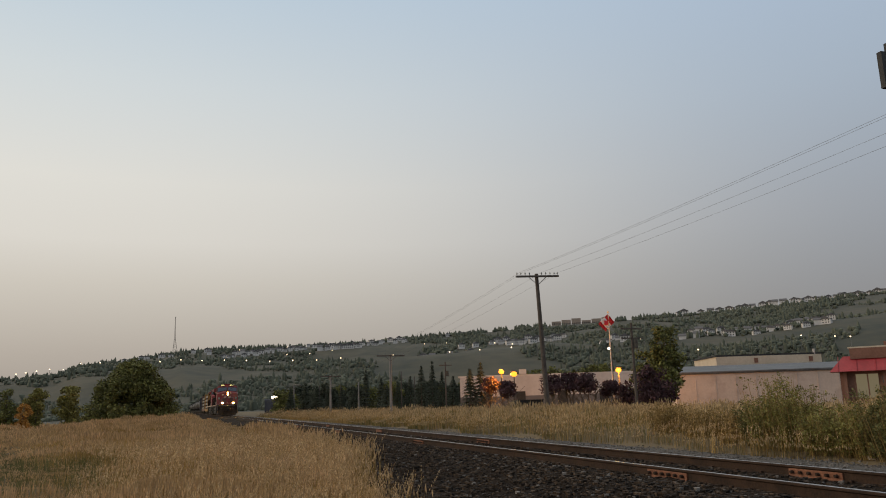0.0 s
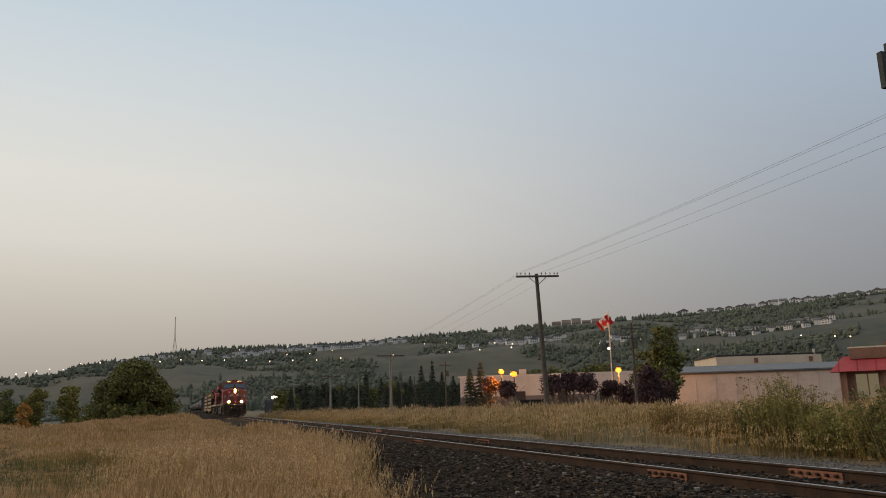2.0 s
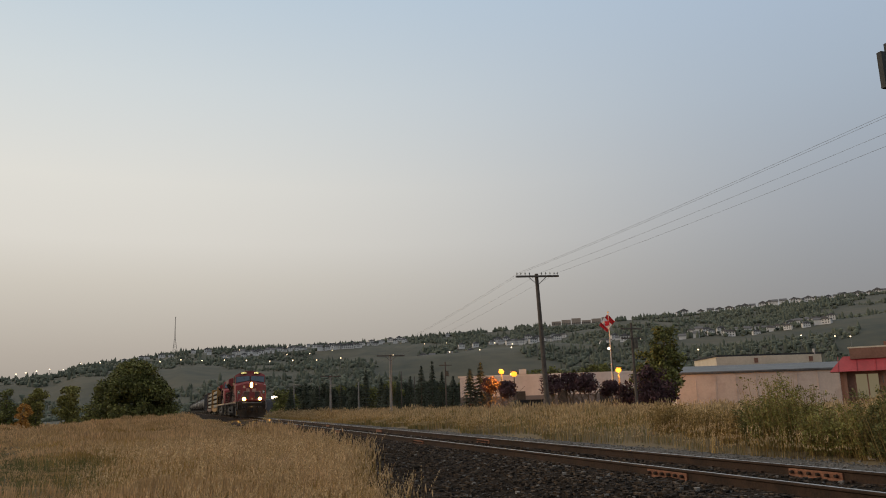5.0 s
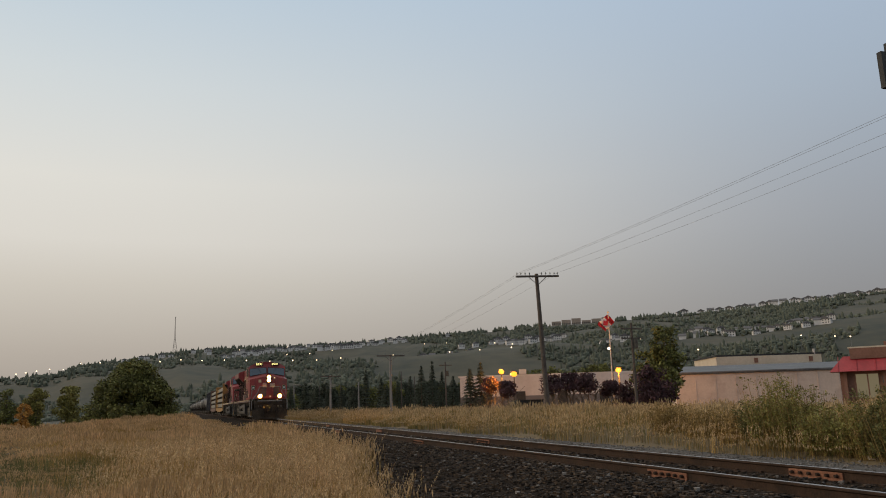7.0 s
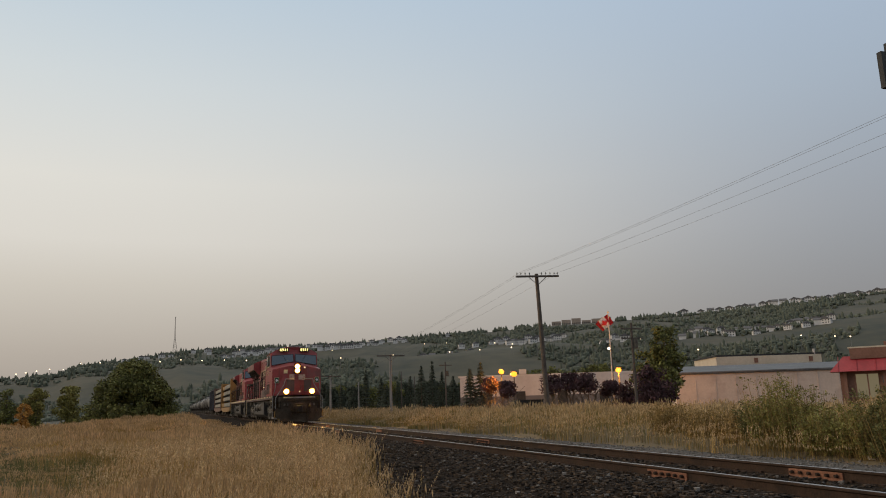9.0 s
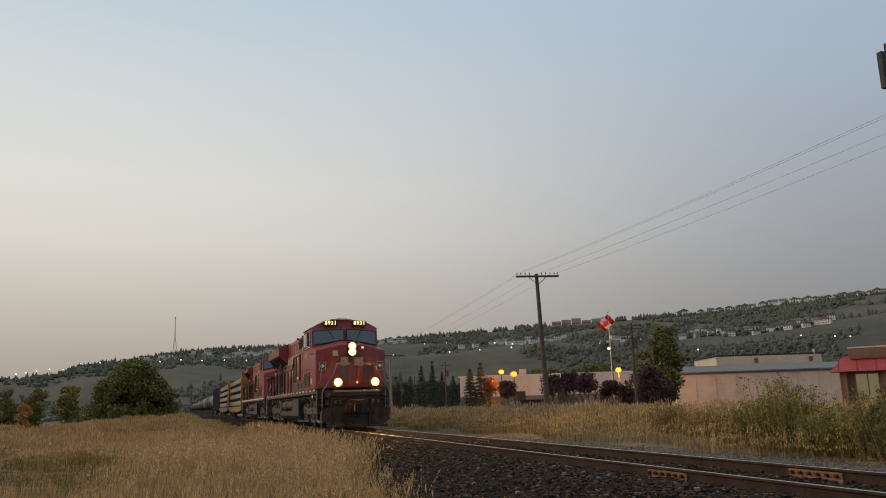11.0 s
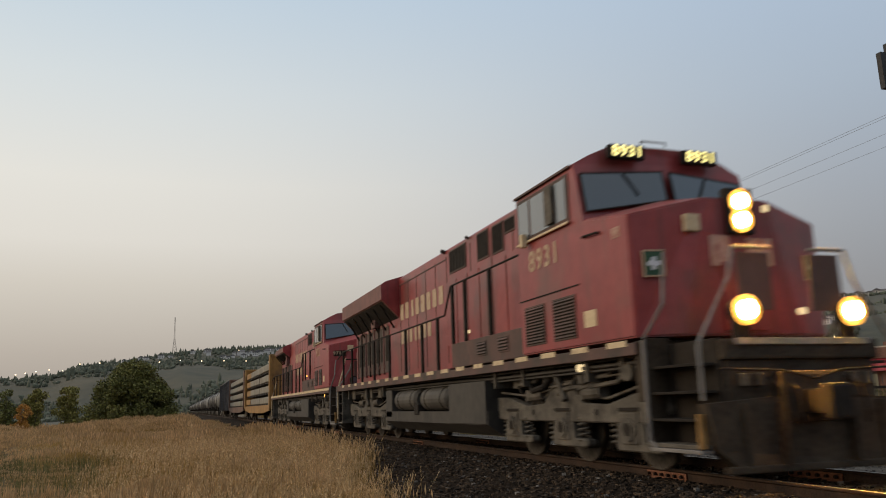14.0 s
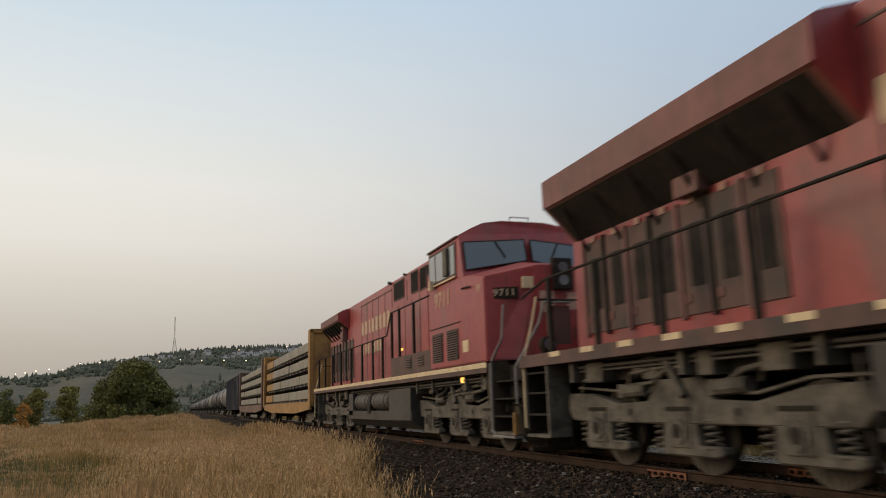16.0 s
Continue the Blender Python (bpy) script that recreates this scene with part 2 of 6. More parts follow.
def mesh_of(name, bm, mats, smooth=False):
    me = bpy.data.meshes.new(name)
    bm.to_mesh(me)
    bm.free()
    for m in mats if isinstance(mats, (list, tuple)) else [mats]:
        me.materials.append(m)
    if smooth:
        me.shade_smooth()
    return me


def part(name, bm, material, parent, label="", smooth=False):
    ob = new(name, mesh_of(name, bm, material, smooth))
    ob.parent = parent
    if label:
        tagged(ob, label)
    return ob


def piece(name, me, parent, m):
    ob = new(name, me)
    ob.parent, ob.matrix_basis = parent, m
    return ob


def thing(name, label, category, group="", kind="", at=(0, 0, 0), turn=0):
    ob = new(name)
    ob.empty_display_size = 0.2
    ob.matrix_basis = pose(*at, 0, 0, turn)
    return tagged(ob, label, category, group, kind)


def arrays(name, verts, faces, mats, smooth=False):
    me = bpy.data.meshes.new(name)
    me.from_pydata(verts, [], faces)
    for m in mats if isinstance(mats, (list, tuple)) else [mats]:
        me.materials.append(m)
    if smooth:
        me.shade_smooth()
    return me


def box(x0, x1, y0, y1, z0, z1, bevel=0.0, bm=None):
    bm = bm or bmesh.new()
    made = bmesh.ops.create_cube(bm, size=1.0, matrix=Matrix.Translation(((x0 + x1) / 2, (y0 + y1) / 2, (z0 + z1) / 2)) @ Matrix.Diagonal((abs(x1 - x0), abs(y1 - y0), abs(z1 - z0), 1)))
    if bevel:
        edges = {e for v in made["verts"] for e in v.link_edges}
        bmesh.ops.bevel(bm, geom=list(edges), offset=bevel, segments=2, affect="EDGES", profile=0.6)
    return bm


def prism(outline, lo, hi, axis="x", bm=None):
    """A solid from an outline, pushed along an axis. For x the outline is (y, z); for y it is (x, z); for z it is (x, y)."""
    bm = bm or bmesh.new()
    order = {"x": lambda a, b, c: (c, a, b), "y": lambda a, b, c: (a, c, b), "z": lambda a, b, c: (a, b, c)}[axis]
    low = [bm.verts.new(order(a, b, lo)) for a, b in outline]
    high = [bm.verts.new(order(a, b, hi)) for a, b in outline]
    n = len(outline)
    bm.faces.new(low[::-1])
    bm.faces.new(high)
    for i in range(n):
        bm.faces.new((low[i], low[(i + 1) % n], high[(i + 1) % n], high[i]))
    bmesh.ops.recalc_face_normals(bm, faces=bm.faces[:])
    return bm


def rod(p, q, r, sides=8, bm=None, r2=None):
    bm = bm or bmesh.new()
    p, q = Vector(p), Vector(q)
    m = Matrix.Translation((p + q) / 2) @ (q - p).to_track_quat("Z", "Y").to_matrix().to_4x4()
    bmesh.ops.create_cone(bm, cap_ends=True, segments=sides, radius1=r, radius2=r if r2 is None else r2, depth=(q - p).length, matrix=m)
    return bm


def pipe(points, r, sides=6, bm=None):
    bm = bm or bmesh.new()
    for p, q in zip(points, points[1:]):
        rod(p, q, r, sides, bm)
    return bm


def polar(az, r, z=0.0):
    return (r * math.sin(radians(az)), r * math.cos(radians(az)), z)

# ---- ground, hill ----
RIDGE = [(-60, 1.9), (-20, 1.9), (-10.9, 2.0), (-7.4, 2.6), (-6.5, 3.08), (-3.3, 3.52), (-0.4, 3.88), (3, 4.06), (8.5, 4.2), (13.3, 4.4), (15.8, 4.55), (20.4, 4.85),
         (25.3, 5.2), (31, 5.4), (35.3, 5.5), (39, 5.6), (42.7, 5.85), (46, 5.95), (48.3, 6.05), (60, 6.1), (90, 3.0), (140, 1.5), (220, 1.5), (300, 1.9)]
R_FOOT, R_TOP = 420.0, 1400.0


def ridge(az):
    az = (az + 60) % 360 - 60
    return math.tan(radians(float(np.interp(az, [a for a, _ in RIDGE], [e for _, e in RIDGE])))) * R_TOP


def smooth(t):
    t = min(1, max(0, t))
    return t * t * (3 - 2 * t)


def height(x, y):
    """Ground level: flat beside the track, a bank of ballast, lower fields, the long hill far behind."""
    r, az = math.hypot(x, y), math.degrees(math.atan2(x, y))
    z = -0.55 + 0.12 * noise.noise((x * 0.09, y * 0.09, 0.3)) * min(1, r / 20)
    z -= 0.35 * smooth((x - 1.2) / 0.8) * smooth((12.6 - x) / 0.8)
    if x < 4:
        z += 0.35 * math.exp(-((x + 0.5) / 3.5) ** 2 - ((y - 62) / 28) ** 2)
        z -= 2.2 * smooth((r - 88) / 50) * smooth((-1 - x) / 6) + 0.45 * smooth((r - 35) / 40) * smooth((-4 - x) / 8)
    if x > 11:
        z += 0.4 * smooth((x - 11) / 6) * (1 - smooth((r - 45) / 30))
    if r > R_FOOT:
        s = (r - R_FOOT) / (R_TOP - R_FOOT)
        g = smooth(s) * 0.55 + smooth((s - 0.1) / 0.3) * 0.25 + smooth((s - 0.7) / 0.3) * 0.2
        wob = noise.fractal((x * 0.004, y * 0.004, 2.0), 1.0, 2.0, 4) * 14 * smooth(s * 3) * (1 - smooth((s - 0.75) / 0.25))
        top = ridge(az)
        z += (top * g + wob) if s < 1.05 else top
    return z


def make_ground():
    azs = sorted(set([round(a * 0.5, 2) for a in range(-40, 116)] + [float(a) for a in range(-180, -20, 5)] + [float(a) for a in range(60, 180, 5)]))
    rs = [0.5, 1.5, 2.5] + [3 * 1.055 ** i for i in range(0, 117)] + [1700, 2100, 2700, 3500, 4500]
    verts = [(0, 0, height(0, 0.01))]
    for r in rs:
        for a in azs:
            x, y, _ = polar(a, r)
            verts.append((x, y, height(x, y)))
    n = len(azs)
    faces = [(0, 1 + (i + 1) % n, 1 + i) for i in range(n)]
    far = []
    for j in range(len(rs) - 1):
        for i in range(n):
            a, b = 1 + j * n + i, 1 + j * n + (i + 1) % n
            faces.append((a, b, b + n, a + n))
            far.append(rs[j] > 380)
    me = arrays("ground", verts, faces, [M["ground"], M["hill"]], True)
    idx = [0] * n + [1 if f else 0 for f in far]
    me.polygons.foreach_set("material_index", idx)
    me.update()
    tagged(new("ground", me), "dry grassy ground rising to a hazy hillside", "ground", kind="structure")


make_ground()


def on_ground(az, r):
    x, y, _ = polar(az, r)
    return (x, y, height(x, y))


# ---- railway track ----
TRACK, RAIL_TOP = 7.13, -0.025
RAIL = [(-0.075, -0.17), (0.075, -0.17), (0.075, -0.158), (0.012, -0.135), (0.012, -0.045), (0.036, -0.03), (0.036, -0.013), (0.032, -0.005), (0.024, -0.0018), (0.009, 0.0), (-0.009, 0.0), (-0.024, -0.0018), (-0.032, -0.005), (-0.036, -0.013), (-0.036, -0.03), (-0.012, -0.045), (-0.012, -0.135), (-0.075, -0.158)]


def make_track():
    track = thing("railway_track", "single railway track of rusty rails on dark wooden ties", "track", kind="structure", at=(TRACK, 0, RAIL_TOP))
    for side, joint in ((-1, 9.55), (1, 8.47)):
        x = side * 0.755
        bm = prism([(x + a, b) for a, b in RAIL], -40, 900, "y")
        rail = part("rail", bm, [M["rail"], M["railhead"]], track, "rusty steel rail with a polished head")
        for poly in rail.data.polygons:
            if poly.normal.z > 0.985:
                poly.material_index = 1
        for k in (-2, -1, 0, 1, 2, 3):
            y = joint + 11.9 * k
            for s in (-1, 1):
                bar = part("joint_bar", prism([(x + s * 0.013, -0.125), (x + s * 0.05, -0.15), (x + s * 0.034, -0.12), (x + s * 0.034, -0.06), (x + s * 0.03, -0.045), (x + s * 0.013, -0.05)], y - 0.46, y + 0.46, "y"), M["joint"], rail, "rust-orange joint bar")
    bolt = mesh_of("bolt", rod((-0.03, 0, 0), (0.03, 0, 0), 0.022, 6), M["rail"])
    for rail, joint in zip([o for o in track.children if o.name.startswith("rail")], (9.55, 8.47)):
        x = -0.755 if joint > 9 else 0.755
        for k in (-1, 0, 1):
            for i in range(6):
                piece("bolt", bolt, rail, pose(x - 0.05, joint + 11.9 * k - 0.38 + i * 0.152, -0.09))
    tie = mesh_of("tie", box(-1.3, 1.3, -0.115, 0.115, -0.36, -0.18, 0.012), M["tie"])
    plate = mesh_of("tie_plate", box(-0.17, 0.17, -0.09, 0.09, -0.182, -0.168, 0.004), M["rail"])
    spike = mesh_of("spike", box(-0.025, 0.025, -0.02, 0.02, -0.17, -0.12, 0.006), M["rail"])
    for i in range(250):
        y = -6 + i * 0.53
        t = piece("tie", tie, track, pose(random.uniform(-0.04, 0.04), y, random.uniform(-0.012, 0.008), 0, 0, random.uniform(-1, 1)))
        if i < 110:
            for s in (-1, 1):
                piece("tie_plate", plate, t, pose(s * 0.755, 0, 0))
                piece("spike", spike, t, pose(s * 0.755 - 0.1, 0.05, 0))
                piece("spike", spike, t, pose(s * 0.755 + 0.1, -0.05, 0))


def scatter_stones(name, label, mat, count, area, size, lift):
    """Loose angular stones lying on the ground, in one mesh."""
    rng = np.random.default_rng(len(name))
    base = bmesh.new()
    bmesh.ops.create_cube(base, size=1.5)
    bmesh.ops.triangulate(base, faces=base.faces[:])
    vs = np.array([v.co[:] for v in base.verts])
    fs = np.array([[v.index for v in f.verts] for f in base.faces])
    base.free()
    pts = [area(rng) for _ in range(count)]
    allv, allf = [], []
    for i, (x, y) in enumerate(pts):
        s = size * rng.uniform(0.5, 1.25)
        jig = vs * rng.uniform(0.65, 1.2, (len(vs), 1)) * np.array([rng.uniform(0.8, 1.5), rng.uniform(0.7, 1.3), rng.uniform(0.5, 0.9)]) * s
        a = rng.uniform(0, 6.28)
        c, d = math.cos(a), math.sin(a)
        jig = np.stack([jig[:, 0] * c - jig[:, 1] * d, jig[:, 0] * d + jig[:, 1] * c, jig[:, 2]], 1)
        allv.append(jig + np.array([x, y, surface_at(x, y) + s * lift]))
        allf.append(fs + i * len(vs))
    ob = new(name, arrays(name, np.concatenate(allv).tolist(), np.concatenate(allf).tolist(), mat))
    tagged(ob, label, "gravel", kind="stuff")


def ballast_area(rng):
    y = 3.5 + 60 * rng.random() ** 2.2
    x = rng.choice([rng.uniform(2.4, 6.3), rng.uniform(6.5, 7.75), rng.uniform(8.0, 10.5)], p=[0.7, 0.14, 0.16])
    return x, y


def pale_area(rng):
    y = 5 + 70 * rng.random() ** 1.8
    return rng.uniform(9.9, 12.9), y


BED = [(-6.2, -0.66), (-5.2, -0.5), (-4.3, -0.46), (-3.6, -0.43), (-3.0, -0.37), (-2.3, -0.25), (-1.75, -0.175), (-0.9, -0.165), (-0.4, -0.18), (0.4, -0.18), (0.9, -0.165), (1.75, -0.175), (2.4, -0.26), (3.2, -0.38), (4.2, -0.42), (5.2, -0.45), (6.2, -0.66)]


def bed(x):
    return float(np.interp(x - TRACK, [a for a, _ in BED], [b for _, b in BED]))


def surface_at(x, y):
    return max(height(x, y), bed(x)) if 0.95 < x < 13.3 else height(x, y)


def make_ballast():
    bm = bmesh.new()
    prof = BED
    ys = [-40 + i * 0.35 for i in range(330)] + [76 + i * 6 for i in range(130)]
    prev = None
    for y in ys:
        row = [bm.verts.new((TRACK + x + 0.06 * noise.noise((x, y * 0.7, 2.0)), y, z + 0.035 * noise.noise((x * 2.2, y * 2.2, 0.0)) + 0.02 * noise.noise((x * 6, y * 6, 3.0)))) for x, z in prof]
        if prev:
            for i in range(len(prof) - 1):
                bm.faces.new((prev[i], row[i], row[i + 1], prev[i + 1]))
        prev = row
    me = mesh_of("ballast_bed", bm, [M["gravel"], M["pale_gravel"]])
    for poly in me.polygons:
        poly.material_index = 1 if poly.center.x > TRACK + 3.0 + 0.4 * noise.noise((poly.center.y, 0, 0)) else 0
    me.flip_normals()
    tagged(new("ballast_bed", me), "dark crushed-stone ballast bank under the track", "ballast", kind="structure")


make_ballast()
make_track()
scatter_stones("ballast_stones", "dark angular crushed-stone ballast beside the rails", M["stone"], 44000, ballast_area, 0.026, 0.3)
scatter_stones("pale_ballast_chips", "scattered paler stones among the dark ballast", M["pale_stone"], 1500, ballast_area, 0.026, 0.45)
scatter_stones("verge_gravel", "pale grey gravel along the far side of the track", M["pale_stone"], 8000, pale_area, 0.022, 0.3)

# ---- grass ----


def grass(name, label, mats, spots, tall, width, heads=True, seed=1):
    """Upright curved stalks with seed heads, all in one mesh."""
    rng = np.random.default_rng(seed)
    n = len(spots)
    x, y = spots[:, 0], spots[:, 1]
    z = np.array([surface_at(a, b) for a, b in spots[:, :2]]) - 0.02
    h = tall * rng.uniform(0.55, 1.15, n) * spots[:, 2]
    a = rng.uniform(0, 2 * np.pi, n)
    lean = rng.normal(0.06, 0.1, n) * h
    wind = rng.uniform(0, 6.28, n)
    dx, dy = np.cos(wind) * lean, np.sin(wind) * lean
    w = width * rng.uniform(0.6, 1.4, n) * np.clip(np.hypot(x, y) / 14, 1, 4)
    wx, wy = np.cos(a) * w, np.sin(a) * w
    P = lambda f, k: np.stack([x + dx * f * f + wx * k, y + dy * f * f + wy * k, z + h * f * (1 - 0.06 * f)], 1)
    verts = np.stack([P(0, -1), P(0, 1), P(0.55, -0.7), P(0.55, 0.7), P(1, 0)], 1).reshape(-1, 3)
    b = np.arange(n)[:, None] * 5
    faces = (b + np.array([0, 1, 3, 2])).tolist() + (b + np.array([2, 3, 4])).tolist()
    idx = [0] * (2 * n)
    if heads:
        m = rng.random(n) < 0.68
        k = int(m.sum())
        sub = lambda q: q[m]
        hw = width * 2.8 * np.clip(np.hypot(x, y) / 16, 0.9, 3)
        Q = lambda f, s, t: np.stack([x + dx * f * f + np.cos(a + t) * hw * s, y + dy * f * f + np.sin(a + t) * hw * s, z + h * f * (1 - 0.06 * f)], 1)[m]
        hv = np.stack([Q(0.8, 0, 0), Q(0.92, 1, 0), Q(1.06, 0, 0), Q(0.92, -1, 0), Q(0.92, 1, 1.57), Q(0.92, -1, 1.57)], 1).reshape(-1, 3)
        c = 5 * n + np.arange(k)[:, None] * 6
        faces += (c + np.array([0, 1, 2, 3])).tolist() + (c + np.array([0, 4, 2, 5])).tolist()
        verts = np.concatenate([verts, hv])
        idx += [1] * (2 * k)
    me = arrays(name, verts.tolist(), faces, mats)
    me.polygons.foreach_set("material_index", idx)
    tagged(new(name, me), label, "grass", kind="stuff")


def meadow_edge(y):
    """Where the tall grass ends and the ballast begins."""
    return np.minimum(3.6, 0.42 + 0.18 * y) + 0.2 * np.sin(y * 0.9) + 0.15 * np.sin(y * 2.3)


def left_spots(n, y0, y1, seed, power=1.6):
    rng = np.random.default_rng(seed)
    y = y0 + (y1 - y0) * rng.random(n) ** power
    edge = meadow_edge(y)
    lo = -0.26 * y - 2.5
    x = lo + (edge - lo) * rng.random(n) ** 0.8
    clump = np.array([0.8 + 0.35 * noise.noise((a * 0.35, b * 0.35, 4.0)) + 0.3 * noise.noise((a * 1.4, b * 1.4, 2.0)) for a, b in zip(x, y)])
    meadow = np.clip((-0.03 * y - x) / 1.2, 0, 1) * np.clip((34 - y) / 10, 0, 1)
    patch = np.array([noise.noise((a * 0.22, b * 0.16, 9.0)) for a, b in zip(x, y)])
    rise = np.clip((patch + 0.15) / 0.4, 0, 1)
    low = (0.68 + 0.32 * np.maximum(rise * rise * (3 - 2 * rise), np.clip((x - 0.2) / 1.2, 0, 1))) * (1 - 0.5 * meadow * (1 - rise))
    low *= 1 - 0.26 * np.clip((x - edge + 2.2) / 1.6, 0, 1)
    low *= 1 - 0.5 * np.clip((y - 16) / 18, 0, 1) * np.clip((x - 0.8) / 1.6, 0, 1)
    return np.stack([x, y, clump * low], 1)


def right_spots(n, seed, y0=8, y1=140, edge=12.4, deep=18, power=1.7):
    rng = np.random.default_rng(seed)
    y = y0 + (y1 - y0) * rng.random(n) ** power
    x = edge + 0.5 * np.sin(y * 0.7) + deep * rng.random(n) ** 1.3
    clump = np.array([0.7 + 0.55 * noise.noise((a * 0.3, b * 0.3, 7.0)) + 0.75 * noise.noise((a * 0.9, b * 0.9, 3.0)) for a, b in zip(x, y)]) * (0.45 + 0.55 * np.clip((x - edge + 0.5) / 2.5, 0, 1))
    return np.stack([x, y, clump], 1)


grass("tall_dry_grass", "tall golden dry grass with feathery seed heads", [M["grass"], M["seed"]], left_spots(125000, 4.2, 95, 3), 1.08, 0.0026, seed=3)
grass("low_green_grass", "short green grass between the dry stalks", [M["grass_green"], M["seed"]], left_spots(60000, 4.2, 60, 8), 0.62, 0.0036, False, seed=8)
grass("trackside_grass", "brown unmown grass beyond the track", [M["grass_far"], M["seed_far"]], right_spots(46000, 5, edge=12.8), 1.02, 0.003, seed=5)
grass("green_verge", "green and straw weeds mixed into the far verge", [M["grass_green"], M["seed_far"]], right_spots(11000, 15, 8, 60, 12.7, 9), 0.8, 0.0035, seed=15)


def edge_spots(n, seed):
    rng = np.random.default_rng(seed)
    y = 5.5 + 30 * rng.random(n) ** 1.3
    edge = meadow_edge(y)
    return np.stack([edge + rng.normal(-0.3, 0.32, n), y, rng.uniform(0.7, 1.15, n)], 1)


def plumes(name, label, spots, tall, seed):
    """Thin bending stems, each carrying a loose feathery head of small spikelets, in one mesh."""
    rng = np.random.default_rng(seed)
    n = len(spots)
    x, y = spots[:, 0], spots[:, 1]
    z = np.array([surface_at(a, b) for a, b in spots[:, :2]]) - 0.02
    h = tall * rng.uniform(0.7, 1.15, n) * spots[:, 2]
    lean, way = np.abs(rng.normal(0.1, 0.09, n)) * h, rng.normal(0.3, 1.0, n)
    dx, dy = np.cos(way) * lean, np.sin(way) * lean
    far = np.clip(np.hypot(x, y) / 12, 1, 3)
    at = lambda f: np.stack([x + dx * f ** 2.2, y + dy * f ** 2.2, z + h * f * (1 - 0.07 * f)], 1)
    a = rng.uniform(0, 6.28, n)
    side = np.stack([np.cos(a), np.sin(a), np.zeros(n)], 1) * (0.0017 * far)[:, None]
    stem = np.stack([at(0) - side, at(0) + side, at(0.5) - side, at(0.5) + side, at(0.8) - side * 0.7, at(0.8) + side * 0.7, at(1.0)], 1).reshape(-1, 3)
    b = np.arange(n)[:, None] * 7
    faces = (b + np.array([0, 1, 3, 2])).tolist() + (b + np.array([2, 3, 5, 4])).tolist() + (b + np.array([4, 5, 6])).tolist()
    idx = [0] * (3 * n)
    count, verts = 11, [stem]
    for k in range(count):
        f = 0.74 + 0.27 * (k + rng.random(n)) / count
        out = rng.uniform(0, 6.28, n)
        reach = 0.026 * (1.15 - (f - 0.74) / 0.3) * rng.uniform(0.5, 1.3, n) * far ** 0.5
        d = np.stack([np.cos(out) * reach, np.sin(out) * reach, rng.uniform(0.012, 0.034, n)], 1)
        w = np.stack([-np.sin(out), np.cos(out), np.zeros(n)], 1) * (0.0042 * far)[:, None]
        p = at(f)
        verts.append(np.stack([p, p + d * 0.55 + w, p + d, p + d * 0.55 - w], 1).reshape(-1, 3))
        c = 7 * n + k * 4 * n + np.arange(n)[:, None] * 4
        faces += (c + np.array([0, 1, 2, 3])).tolist()
        idx += [1] * n
    me = arrays(name, np.concatenate(verts).tolist(), faces, [M["grass"], M["seed"]])
    me.polygons.foreach_set("material_index", idx)
    tagged(new(name, me), label, "grass", kind="stuff")


def plume_spots(n, seed):
    rng = np.random.default_rng(seed)
    y = 5.0 + 27 * rng.random(n) ** 1.5
    edge = meadow_edge(y)
    x = edge - 0.02 + 0.22 * np.clip(rng.normal(size=n), -1, 1.7) - (1.2 + 0.2 * y) * rng.random(n) ** 1.25
    return np.stack([x, y, rng.uniform(0.75, 1.1, n) * (1 - 0.35 * np.clip((y - 15) / 15, 0, 1))], 1)


def verge_spots(n, seed):
    rng = np.random.default_rng(seed)
    y = 9 + 60 * rng.random(n) ** 1.5
    x = 12.6 + 0.5 * np.sin(y * 0.7) + 9 * rng.random(n) ** 1.2
    size = np.array([0.75 + 0.7 * noise.noise((p * 0.9, q * 0.9, 3.0)) for p, q in zip(x, y)])
    return np.stack([x, y, size], 1)


def green_spots(n, seed):
    rng = np.random.default_rng(seed)
    y = 4.4 + 24 * rng.random(n) ** 1.4
    x = -0.19 * y - 0.8 + rng.normal(0, 0.09, n) * (y + 6)
    size = np.array([0.75 + 0.6 * noise.noise((p * 0.5, q * 0.4, 16.0)) for p, q in zip(x, y)])
    return np.stack([x, y, size], 1)


def near_spots(n, seed):
    rng = np.random.default_rng(seed)
    p = np.stack([rng.uniform(-9, 2.2, n), rng.uniform(-9, 4.4, n), rng.uniform(0.5, 1.0, n)], 1)
    return p[np.hypot(p[:, 0], p[:, 1]) > 1.3]


grass("feathery_grass", "feathery seed-headed grass along the edge of the ballast", [M["grass"], M["seed"]], edge_spots(4200, 21), 0.72, 0.0038, seed=21)
plumes("plumed_grass", "pale feathery plumes of dry grass beside the ballast", plume_spots(9000, 41), 0.84, 41)
plumes("verge_plumes", "straw-coloured plumes of grass along the far verge", verge_spots(7000, 42), 1.0, 42)
grass("meadow_green", "olive green blades in a hollow of the meadow", [M["grass_green"], M["seed"]], green_spots(15000, 43), 0.55, 0.0035, False, seed=43)
grass("trodden_grass", "short trodden dry grass underfoot", [M["grass"], M["seed"]], near_spots(9000, 22), 0.5, 0.004, seed=22)


def behind_area(rng):
    return rng.uniform(2.4, 6.3), rng.uniform(-8, 4)


scatter_stones("ballast_stones_behind", "dark angular crushed-stone ballast beside the rails", M["stone"], 5000, behind_area, 0.022, 0.3)

# ---- the train ----
MOVERS = []
SPINNERS = []
T_REF, Y_REF, SPEED = 12.5, 21.56, 8.505


def place_at(t):
    """How far ahead of the camera the front of the leading engine is."""
    s = t - T_REF
    return Y_REF - SPEED * s + 0.0065 * s * s


